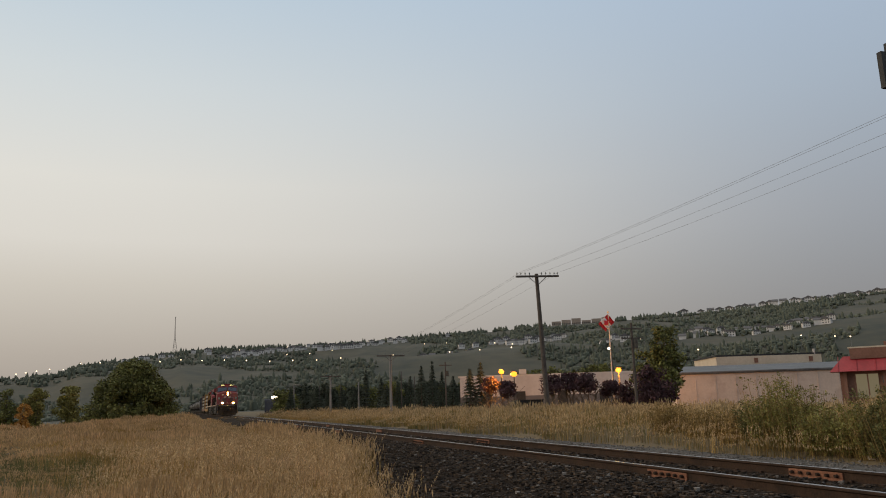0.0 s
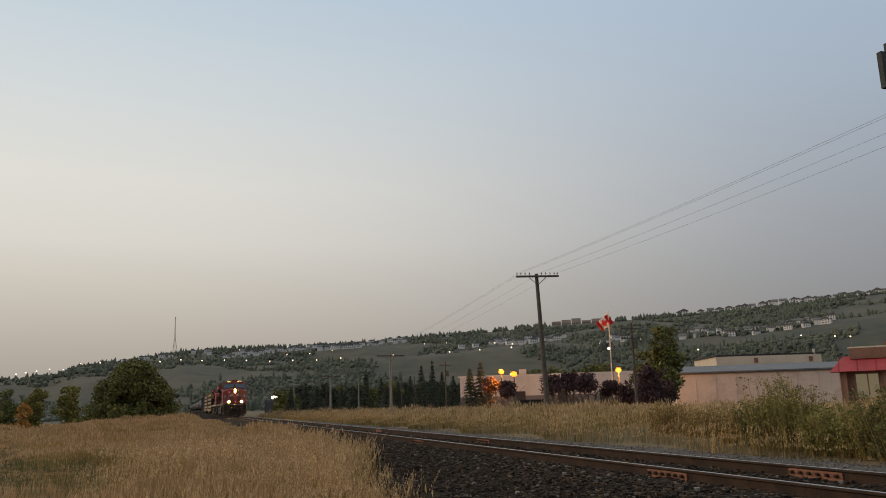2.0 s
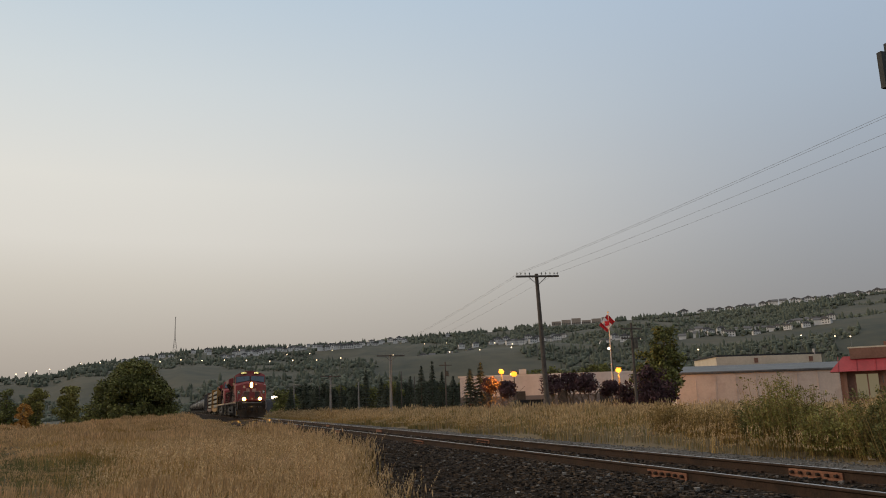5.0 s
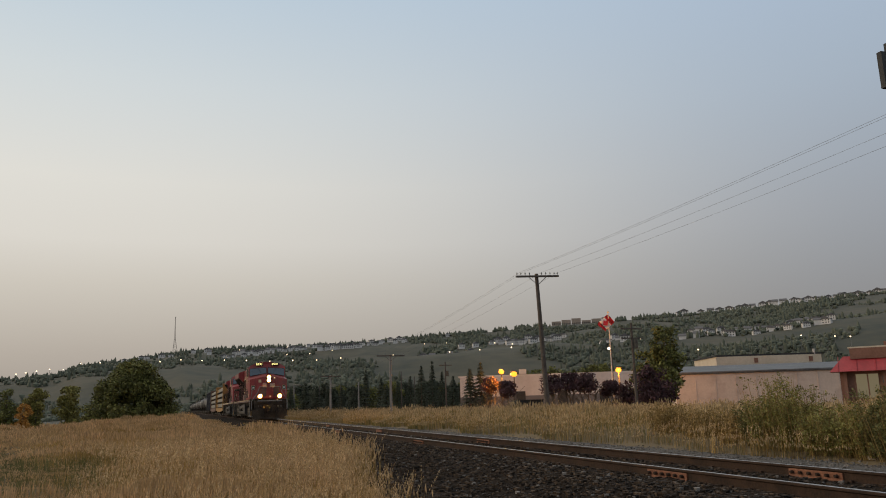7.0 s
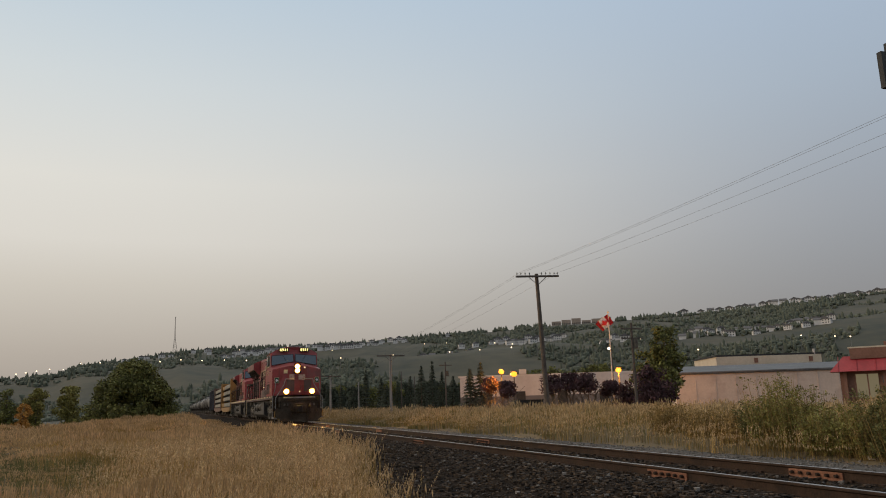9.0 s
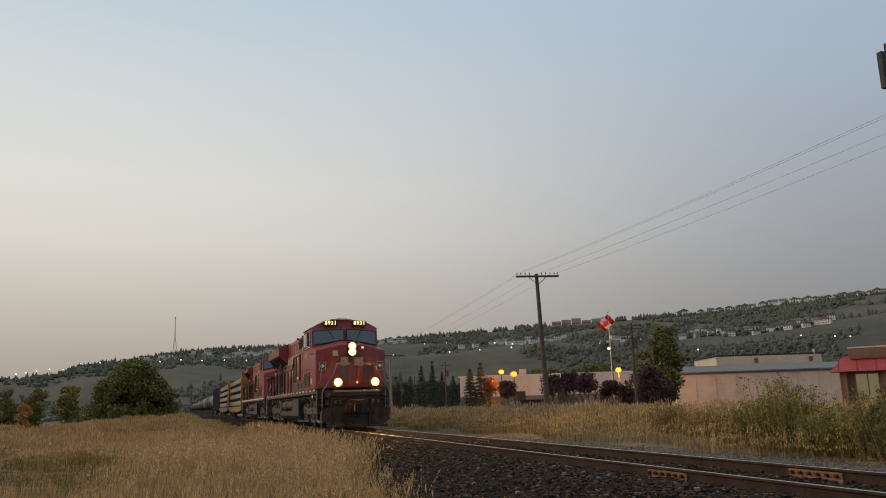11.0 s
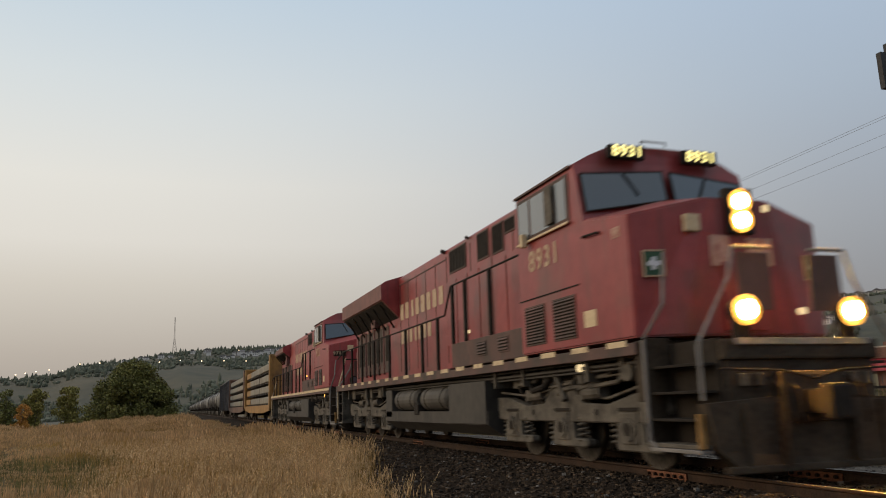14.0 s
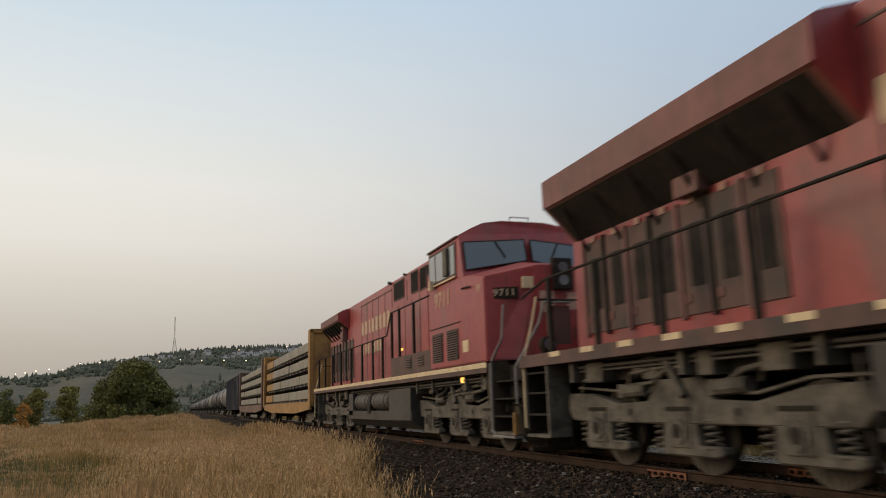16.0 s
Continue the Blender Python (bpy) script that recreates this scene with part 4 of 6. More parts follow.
    for s in (-1, 1):
        for y in (5.0, 6.15, 7.4, 9.1, 10.0, 10.85, 11.7, 12.55, 13.4):
            part("door_seam", box(s * 1.0, s * 1.008, y - 0.012, y + 0.012, 1.9, 4.5), M["sill"], root)
        for y in np.arange(3.9, 9.0, 0.75):
            part("hood_door", box(s * 1.0, s * 1.014, y, y + 0.68, 2.3, 3.85, 0.005), red, root)
        part("grab_iron", pipe([(s * 1.0, 4.2, 3.3), (s * 1.06, 4.2, 3.3), (s * 1.06, 4.2, 3.6), (s * 1.0, 4.2, 3.6)], 0.014), M["black"], root)
        part("roof_seam", box(s * 1.0, s * 1.012, 9.1, 13.5, 4.42, 4.45), M["sill"], root)
        for y0, y1, z0, z1 in ((7.72, 8.8, 4.05, 4.54), (6.3, 6.9, 4.02, 4.56), (5.5, 6.02, 4.0, 4.54), (4.85, 5.35, 4.3, 4.52)):
            w = part("intake_grille", box(s * 1.0, s * 1.02, y0 - 0.04, y1 + 0.04, z0 - 0.04, z1 + 0.04, 0.005), M["sill"], root)
            part("grille_mesh", box(s * 1.02, s * 1.026, y0, y1, z0, z1), M["black"], w)
            for k in range(5):
                yy = y0 + (k + 0.5) * (y1 - y0) / 5
                part("bar", box(s * 1.026, s * 1.034, yy - 0.008, yy + 0.008, z0, z1), M["black"], w)
        part("work_light", rod((s * 0.95, 9.2, 4.62), (s * 1.1, 9.2, 4.66), 0.05, 10), M["steel"], root)
        part("work_light", rod((s * 0.95, 7.5, 4.62), (s * 1.08, 7.5, 4.66), 0.035, 10), M["steel"], root)
        for k in range(7):
            y = 14.75 + k * 0.63
            dd = part("rear_door", box(s * 1.0, s * 1.025, y, y + 0.55, 1.95, 3.38, 0.008), M["sill"], root)
            part("dark_vent", box(s * 1.025, s * 1.032, y + 0.1, y + 0.38, 2.3, 3.1), M["black"], dd)
            part("door_post", box(s * 1.0, s * 1.06, y + 0.555, y + 0.625, 1.9, 3.42, 0.008), M["black"] if k % 2 else M["sooty"], dd)
            part("latch", box(s * 1.025, s * 1.05, y + 0.43, y + 0.5, 2.1, 2.22, 0.006), M["sooty"], dd)
            part("hinge", box(s * 1.02, s * 1.05, y + 0.2, y + 0.3, 3.36, 3.46, 0.01), M["faded"], dd)
        part("exhaust_box", box(s * 1.0, s * 1.2, 15.9, 16.4, 3.42, 4.0, 0.03), M["sooty"], root, "faded box under the wing")
        # raised walkway box and deck edge
        part("battery_box", box(s * 1.0, s * 1.5, 3.58, 7.45, 1.7, 2.22, 0.02), M["sill"], root)
        louvre(root, s * 1.5, 4.3, 4.75, 1.88, 2.12, 4, s)
        louvre(root, s * 1.5, 5.4, 5.85, 1.88, 2.12, 4, s)
        part("walkway_lamp", rod((s * 1.38, 6.6, 2.42), (s * 1.5, 6.6, 2.42), 0.035, 10), M["marker"] if lights else M["amber"], root)
        part("walkway_deck", box(s * 1.0, s * 1.55, 7.45, 20.6, 1.62, 1.7), M["sill"], root)
        part("side_sill", box(s * 1.42, s * 1.55, 0.05, 20.7, 1.5, 1.66, 0.01), M["sill"], root)
        for y0 in np.arange(0.05, 19.6, 1.05):
            wdt = 0.5 if y0 < 12 else 0.36
            if modern:
                part("reflective_stripe", box(s * 1.55, s * 1.556, y0 + 0.2, y0 + 0.2 + wdt, 1.62, 1.7), M["cream"], root)
        if not modern:
            part("sill_stripe", box(s * 1.55, s * 1.556, 0.05, 20.6, 1.6, 1.7), M["cream"], root, "cream stripe along the sill")
        rail = pipe([(s * 1.5, 3.6, 3.5), (s * 1.5, 7.4, 3.5), (s * 1.5, 7.87, 2.9), (s * 1.5, 19.6, 2.9), (s * 1.5, 20.6, 2.7)], 0.022)
        part("handrail", rail, M["black"], root)
        handrail(root, (5.1, 6.5, 7.3), s * 1.5, lambda y: 2.22, lambda y: 3.5)
        handrail(root, (8.4, 9.65, 11.15, 12.85, 14.7, 16.4, 18.0, 19.5), s * 1.5, lambda y: 1.7, lambda y: 2.9)
        # radiator wing
        if modern:
            wing = [(s * 0.9, 3.3), (s * 1.0, 3.5), (s * 1.5, 4.0), (s * 1.55, 4.03), (s * 1.55, 4.48), (s * 1.4, 4.58), (s * 0.7, 4.8)]
            y0, y1 = 13.6, 19.45
        else:
            wing = [(s * 0.9, 3.75), (s * 1.0, 3.85), (s * 1.4, 4.15), (s * 1.45, 4.2), (s * 1.45, 4.45), (s * 1.3, 4.55), (s * 0.7, 4.74)]
            y0, y1 = 15.6, 19.45
        part("radiator_wing", prism(wing, y0, y1, "y"), M["sooty"], root, "sooty red radiator wing")
        part("wing_end", prism([(a * 1.003, b) for a, b in wing], y0 - 0.05, y0 - 0.003, "y"), red, root, "red end plate of the wing")
        under = [(wing[1][0] + s * 0.002, wing[1][1] - 0.012), (wing[2][0], wing[2][1] - 0.012), (wing[2][0], wing[2][1] - 0.004), (wing[1][0], wing[1][1] - 0.004)]
        part("radiator_screen", prism(under, y0 + 0.1, y1 - 0.1, "y"), M["black"], root, "black radiator screen under the wing")
        for k in range(6):
            y = y0 + 0.5 + k * (y1 - y0 - 1) / 5
            part("wing_brace", rod((s * 1.02, y, wing[1][1] - 0.25), (s * 1.45, y, wing[2][1] - 0.06), 0.03, 6), M["black"], root)
        # fuel tank and air reservoirs
        part("fuel_tank", prism([(s * 0.5, 0.3), (s * 1.15, 0.3), (s * 1.48, 0.52), (s * 1.48, 0.78), (s * 0.5, 0.78)], 5.5, 13.4, "y"), M["tank"], root, "dusty fuel tank")
        part("tank_end", prism([(s * 0.5, 0.32), (s * 1.15, 0.32), (s * 1.5, 0.54), (s * 1.5, 1.36), (s * 0.5, 1.36)], 5.55, 7.75, "y"), M["tank"], root)
        part("tank_rear_box", box(s * 0.6, s * 1.48, 12.75, 13.42, 0.6, 1.36, 0.03), M["tank"], root)
        for c0, c1 in ((8.05, 10.05), (10.5, 12.5)):
            bm = rod((s * 1.22, c0 + 0.08, 1.07), (s * 1.22, c1 - 0.08, 1.07), 0.27, 20)
            rod((s * 1.22, c0, 1.07), (s * 1.22, c0 + 0.08, 1.07), 0.2, 20, bm, 0.27)
            rod((s * 1.22, c1 - 0.08, 1.07), (s * 1.22, c1, 1.07), 0.27, 20, bm, 0.2)
            cyl = part("air_reservoir", bm, M["reservoir"], root, "grimy grey air reservoir cylinder")
            for y in (c0 + 0.4, c1 - 0.4):
                part("strap", rod((s * 1.22, y - 0.03, 1.07), (s * 1.22, y + 0.03, 1.07), 0.278, 20), M["black"], cyl)
        part("reservoir_bracket", box(s * 1.3, s * 1.52, 10.08, 10.46, 0.7, 0.95, 0.03), M["black"], root)
        for z, r in ((1.42, 0.03), (1.5, 0.022), (1.36, 0.02)):
            part("brake_pipe", pipe([(s * 1.35, 0.3, z), (s * 1.35, 5.4, z - 0.03), (s * 1.3, 8, z), (s * 1.3, 19, z)], r), M["tank"], root)
        for y in (0.6, 1.6, 3.9, 5.2, 14.0, 16.2, 19.0):
            part("pipe_bracket", box(s * 1.1, s * 1.42, y, y + 0.08, 1.2, 1.55, 0.01), M["running"], root)
        part("traction_cable", pipe([(s * 1.2, 3.0, 1.45), (s * 1.32, 3.3, 1.18), (s * 1.3, 3.8, 1.12), (s * 1.2, 4.2, 1.42)], 0.05, 8), M["black"], root)
        # added glowing disc: glints on the leader's pipes, the second engine's orange reflector
        part("side_glint", rod((s * 1.3, 1.9, 1.42), (s * 1.4, 1.9, 1.42), 0.06, 10), M["marker"] if lights else M["amber"], root)
        rngc = random.Random(7)
        for base in (0.35, 14.2):
            for k in range(9):
                y = base + rngc.uniform(0, 4.6)
                z = rngc.uniform(1.12, 1.42)
                part("brake_line", pipe([(s * 1.12, y, 1.5), (s * 1.24, y + 0.1, z), (s * 1.27, y + rngc.uniform(0.4, 1.1), z - 0.05), (s * 1.1, y + rngc.uniform(0.6, 1.3), z - 0.25)], rngc.choice([0.018, 0.025, 0.035])), M["running"], root)
            for k in range(4):
                y = base + 0.3 + k * 1.25
                part("equipment_box", box(s * 1.02, s * rngc.uniform(1.2, 1.36), y, y + rngc.uniform(0.2, 0.5), 1.18, 1.48, 0.03), M["running"], root)
        part("sand_filler", rod((s * 1.2, 0.5, 1.3), (s * 1.42, 0.5, 1.3), 0.12, 14), M["running"], root)
        # rear steps
        rs = part("rear_step_well", box(s * 1.15, s * 1.5, 19.75, 20.6, 0.35, 0.4, 0.01), M["running"], root)
        for z in (0.7, 1.05, 1.38):
            part("step", box(s * 1.15, s * 1.48, 19.8, 20.55, z, z + 0.035, 0.008), M["black"], rs)
        part("step_side", box(s * 1.12, s * 1.52, 19.68, 19.74, 0.36, 1.7, 0.01), M["running"], rs)
        part("rear_grab_rail", pipe([(s * 1.5, 20.62, 0.5), (s * 1.5, 20.62, 1.6), (s * 1.3, 20.62, 2.3), (s * 1.2, 20.62, 2.75)], 0.022), M["cream"], root)
    # side lettering stands in plain blocks
    for count, y0, y1, z0, z1 in ((8, 9.35, 13.5, 3.38, 3.84), (7, 10.4, 13.45, 2.68, 3.06)):
        step = (y1 - y0) / count
        for i in range(count):
            yy = y0 + (i + 0.12) * step
            w = step * (0.42 if (count, i) in ((8, 5), (7, 3), (7, 5)) else 0.64)
            for s in (-1, 1):
                x = s * 1.0
                bm = prism([(yy, z0), (yy + w * 0.9, z0), (yy + w, z0 + 0.06), (yy + w, z1), (yy + w * 0.1, z1), (yy, z1 - 0.06)], x, x + s * 0.01)
                part("painted_block", bm, M["pale_letter"], root)
    # roof gear
    part("exhaust_stack", box(-0.3, 0.3, 11.2, 12.2, 4.7, 4.86, 0.03), M["black"], root)
    part("air_filter_hatch", box(-0.7, 0.7, 6.2, 9.0, 4.68, 4.8, 0.05), red, root)
    part("horn", rod((-0.5, 9.6, 4.85), (-0.5, 9.2, 4.85), 0.04, 10, None, 0.09), M["steel"], root)
    part("rear_hood_end", box(-0.95, 0.95, 19.5, 19.56, 1.75, 4.4, 0.01), red, root)
    part("underframe", box(-1.1, 1.1, 0, 20.6, 1.2, 1.62, 0.02), M["black"], root)
    part("rear_pilot", box(-1.45, 1.45, 20.6, 20.7, 0.45, 1.7, 0.02), M["black"], root)
    part("rear_coupler", box(-0.16, 0.16, 20.65, 21.1, 0.72, 1.0, 0.03), M["steel"], root)
    part("rear_rail", pipe([(-1.2, 20.62, 2.7), (1.2, 20.62, 2.7)], 0.02), M["black"], root)
    truck(root, 2.8, 2.0, 3)
    truck(root, 16.6, 2.0, 3)
    MOVERS.append((root, at))
    return root


def two_axle_truck(root, y):
    t = new("truck")
    t.parent, t.matrix_basis = root, pose(0, y, 0)
    for s in (-1, 1):
        bm = prism([(-1.2, 0.62), (-1.15, 0.35), (-0.6, 0.35), (-0.35, 0.22), (0.35, 0.22), (0.6, 0.35), (1.15, 0.35), (1.2, 0.62), (0.5, 0.8), (-0.5, 0.8)], s * 0.95, s * 1.1)
        part("side_frame", bm, M["running"], t)
        for k in (-0.88, 0.88):
            part("wheel", rod((s * 0.7, k, 0.42), (s * 0.83, k, 0.42), 0.42, 20), M["steel"], t)
    part("bolster", box(-1.0, 1.0, -0.25, 0.25, 0.4, 0.95, 0.02), M["black"], t)


def lumber_car(at, length, frame_mat, label, wrap_top, seed):
    """A flat car with end bulkheads, stacked with wrapped lumber in four tiers."""
    rng = random.Random(seed)
    root = thing("bulkhead_flat_car", label, "freight car", "freight train", at=(TRACK, at, RAIL_TOP))
    part("deck", box(-1.45, 1.45, 0.2, length - 0.2, 0.95, 1.2, 0.02), frame_mat, root)
    for s in (-1, 1):
        part("side_sill", prism([(0.2, 1.2), (0.2, 0.85), (5, 0.65), (length - 5, 0.65), (length - 0.2, 0.85), (length - 0.2, 1.2)], s * 1.4, s * 1.5), frame_mat, root)
    for y, d in ((0.0, 1), (length, -1)):
        bh = part("bulkhead", box(-1.42, 1.42, y + d * 0.1, y + d * 0.22, 1.2, 4.4, 0.02), frame_mat, root)
        for x in (-1.45, -0.5, 0.5, 1.45):
            part("post", box(x - 0.09, x + 0.09, y, y + d * 0.5, 1.0, 4.45, 0.02), frame_mat, bh)
        part("brace", box(-1.5, 1.5, y, y + d * 0.3, 4.3, 4.48, 0.02), frame_mat, bh)
        part("coupler", box(-0.15, 0.15, y - d * 0.6, y, 0.75, 1.0, 0.02), M["steel"], root)
    n = 5
    seg = (length - 1.3) / n
    for tier in range(4 if wrap_top else 3):
        for i in range(n):
            y0 = 0.65 + i * seg
            m = frame_mat if i == n - 1 and frame_mat is M["yellow"] else M["wrap"]
            z0 = 1.3 + tier * 0.74
            part("lumber_pack", box(-1.38 + rng.uniform(-0.03, 0.03), 1.38, y0 + 0.03, y0 + seg - rng.uniform(0.02, 0.1), z0 + 0.02, z0 + 0.46, 0.03), m, root)
            for q in (0.2, 0.5, 0.8):
                part("bunk", box(-1.36, 1.36, y0 + seg * q - 0.05, y0 + seg * q + 0.05, z0 - 0.12, z0 - 0.005), M["wrap_dark"], root)
        # dark slab along the gap under each tier, standing in for its shade
        part("tier_gap_shade", box(-1.3, 1.3, 0.7, length - 0.7, 1.21 + tier * 0.74, 1.3 + tier * 0.74 - 0.002), M["wrap_dark"], root)
    two_axle_truck(root, 2.6)
    two_axle_truck(root, length - 2.6)
    MOVERS.append((root, at))


def gondola(at, length, top, mat, label):
    root = thing("gondola_car", label, "freight car", "freight train", at=(TRACK, at, RAIL_TOP))
    for s in (-1, 1):
        side = part("side", box(s * 1.4, s * 1.48, 0.3, length - 0.3, 0.9, top, 0.015), mat, root)
        for k in range(12):
            y = 0.4 + k * (length - 0.8) / 11
            part("rib", box(s * 1.48, s * 1.56, y - 0.06, y + 0.06, 0.95, top, 0.01), mat, side)
        part("top_chord", box(s * 1.36, s * 1.56, 0.25, length - 0.25, top, top + 0.12, 0.02), mat, root)
    for y in (0.3, length - 0.38):
        part("end_wall", box(-1.4, 1.4, y, y + 0.08, 0.9, top, 0.01), mat, root)
    part("floor", box(-1.4, 1.4, 0.3, length - 0.3, 0.9, 1.05), mat, root)
    two_axle_truck(root, 2.4)
    two_axle_truck(root, length - 2.4)
    MOVERS.append((root, at))


def tank_car(at, mat, label):
    """A tank car: long barrel with domed ends, saddles, dome platform and ladder."""
    root = thing("tank_car", label, "freight car", "freight train", at=(TRACK, at, RAIL_TOP))
    bm = bmesh.new()
    rings = [(0.9, 0.05), (0.95, 0.7), (1.1, 1.15), (1.4, 1.4), (1.8, 1.5), (15.0, 1.5), (15.4, 1.4), (15.7, 1.15), (15.85, 0.7), (15.9, 0.05)]
    prev = None
    for y, r in rings:
        ring = [bm.verts.new((r * math.cos(k * math.pi / 14), y, 2.6 + r * math.sin(k * math.pi / 14))) for k in range(28)]
        if prev:
            for k in range(28):
                bm.faces.new((prev[k], prev[(k + 1) % 28], ring[(k + 1) % 28], ring[k]))
        else:
            bm.faces.new(ring)
        prev = ring
    bm.faces.new(prev[::-1])
    bmesh.ops.recalc_face_normals(bm, faces=bm.faces[:])
    part("barrel", bm, mat, root, smooth=True)
    for y in (4.6, 8.4, 12.2):
        part("barrel_band", rod((0, y - 0.05, 2.6), (0, y + 0.05, 2.6), 1.515, 28), mat, root)
    part("sill", box(-0.35, 0.35, 0.1, 16.7, 0.8, 1.1, 0.02), M["black"], root)
    for y in (2.2, 14.6):
        part("saddle", box(-1.1, 1.1, y - 0.5, y + 0.5, 1.0, 1.6, 0.02), M["black"], root)
    part("dome", rod((0, 8.4, 4.05), (0, 8.4, 4.35), 0.45, 16), mat, root)
    part("dome_rail", pipe([(-0.9, 7.5, 4.6), (0.9, 7.5, 4.6), (0.9, 9.3, 4.6), (-0.9, 9.3, 4.6), (-0.9, 7.5, 4.6)], 0.025), M["black"], root)
    for s in (-1, 1):
        for y in (7.5, 9.3):
            part("rail_post", rod((s * 0.9, y, 3.8), (s * 0.9, y, 4.6), 0.025, 6), M["black"], root)
        part("ladder", pipe([(s * 1.55, 8.2, 1.0), (s * 1.55, 8.2, 3.0), (s * 0.95, 8.2, 4.1)], 0.03), M["black"], root)
        part("end_rail", pipe([(s * 1.4, 0.2, 1.1), (s * 1.4, 0.2, 1.9), (s * 1.4, 1.0, 1.9)], 0.03), M["black"], root)
    two_axle_truck(root, 2.2)
    two_axle_truck(root, 14.6)
    MOVERS.append((root, at))
    return root


def make_train():
    engine("8931", "red diesel freight locomotive with blazing headlights leading a train", M["loco_red"], True, True, 0.0)
    engine("9711", "faded red second diesel locomotive coupled behind the leader", M["loco_red2"], False, False, 22.2)
    lumber_car(44.1, 20.8, M["yellow"], "yellow bulkhead flat car stacked with white-wrapped lumber", True, 1)
    lumber_car(66.2, 22.6, M["car_brown"], "dark brown bulkhead flat car stacked with wrapped lumber", True, 2)
    gondola(90.2, 20.8, 4.3, M["car_dark"], "dark high-sided gondola car")
    a = tank_car(112.4, M["tank_grey"], "dirty pale grey tank car in a long string")
    b = tank_car(129.8, M["tank_black"], "dirty black tank car in a long string")
    for k in range(2, 22):
        at = 112.4 + 17.4 * k
        src = a if k % 3 == 0 else b
        MOVERS.append((copy_thing(src, pose(TRACK, at, RAIL_TOP)), at))


make_train()

# ---- poles and wires ----
WAVERS = []


def telegraph_pole(x, y, arm_z, turn, label, mat, lean=0.0):
    g = height(x, y)
    root = thing("telegraph_pole", label, "pole", "telegraph line along the track", at=(x, y, g), turn=turn)
    h = arm_z - g
    root.matrix_basis = pose(x + h * math.sin(radians(lean)), y, g, 0, -lean, turn)
    part("pole", rod((0, 0, -0.3), (0, 0, h + 0.18), 0.17, 12, None, 0.11), mat, root)
    arm = part("crossarm", box(-1.5, 1.5, -0.19, -0.08, h - 0.06, h + 0.06, 0.01), M["pole"], root)
    for s in (-1, 1):
        part("brace", pipe([(s * 0.62, -0.13, h - 0.05), (0, -0.13, h - 0.55)], 0.02), M["pole"], root)
    pin = rod((0, -0.135, 0.06), (0, -0.135, 0.15), 0.015, 6)
    rod((0, -0.135, 0.14), (0, -0.135, 0.25), 0.045, 8, pin, 0.03)
    me = mesh_of("insulator", pin, M["insulator"])
    for k in (-1.42, -1.15, -0.85, -0.55, 0.3, 0.6, 0.9, 1.2, 1.42):
        piece("insulator", me, arm, pose(k, 0, h))


LINE = [(21.8, 8, 9.4), (21.5, 45.1, 8.72), (20.9, 80.3, 5.95), (20.5, 113, 5.15), (20.3, 150, 4.9)]
for i, (x, y, z) in enumerate(LINE):
    telegraph_pole(x, y, z, 0, "weathered wooden telegraph pole with a crossarm" if i < 2 else "distant pale wooden telegraph pole with a wide crossarm", M["pole"] if i < 2 else M["pale_pole"], 2.0 if i == 1 else 0.0)


def wire(p, q, sag, r, name="overhead_wire", label="thin dark overhead wire strung between poles"):
    pts = []
    for i in range(17):
        t = i / 16
        v = Vector(p).lerp(Vector(q), t)
        pts.append((v.x, v.y, v.z - sag * 4 * t * (1 - t)))
    bm, prev = bmesh.new(), None
    for a in pts:
        ring = [bm.verts.new((a[0] + r * math.cos(k * 2.094), a[1], a[2] + r * math.sin(k * 2.094))) for k in range(3)]
        if prev:
            for k in range(3):
                bm.faces.new((prev[k], prev[(k + 1) % 3], ring[(k + 1) % 3], ring[k]))
        prev = ring
    me = mesh_of(name, bm, M["wire"])
    tagged(new(name, me), label, "wire", "overhead wires")


for off in (-1.15, -0.95, 0.3, 1.42):
    for (x0, y0, z0), (x1, y1, z1) in zip(LINE, LINE[1:4]):
        wire((x0 + off, y0 - 0.13, z0 + 0.25), (x1 + off, y1 - 0.13, z1 + 0.25), 0.18, 0.006)


def thin_pole(az, r, top, mat, arms=0, label="slender weathered utility pole in the distance"):
    x, y, g = on_ground(az, r)
    root = thing("utility_pole", label, "pole", "utility poles", at=(x, y, g))
    part("pole", rod((0, 0, -0.2), (0, 0, top - g), 0.12, 8, None, 0.08), mat, root)
    for k in range(arms):
        part("crossarm", box(-0.9, 0.9, -0.05, 0.05, top - g - 0.5 - 0.7 * k, top - g - 0.4 - 0.7 * k, 0.01), M["pole"], root)
    if arms:
        part("transformer", rod((0.25, 0, top - g - 1.9), (0.25, 0, top - g - 1.2), 0.2, 10), M["running"], root)


thin_pole(32.0, 60, 6.4, M["pole"], 2, "wooden utility pole with two crossarms")
thin_pole(12.28, 120, 4.4, M["pale_pole"], 0, "pale bare wooden utility pole")
thin_pole(15.35, 140, 6.6, M["pole"])
thin_pole(18.56, 105, 6.3, M["pole"], 1)
thin_pole(9.5, 150, 4.8, M["pole"])
thin_pole(11.0, 160, 5.0, M["pole"])
thin_pole(16.3, 150, 6.0, M["pole"])


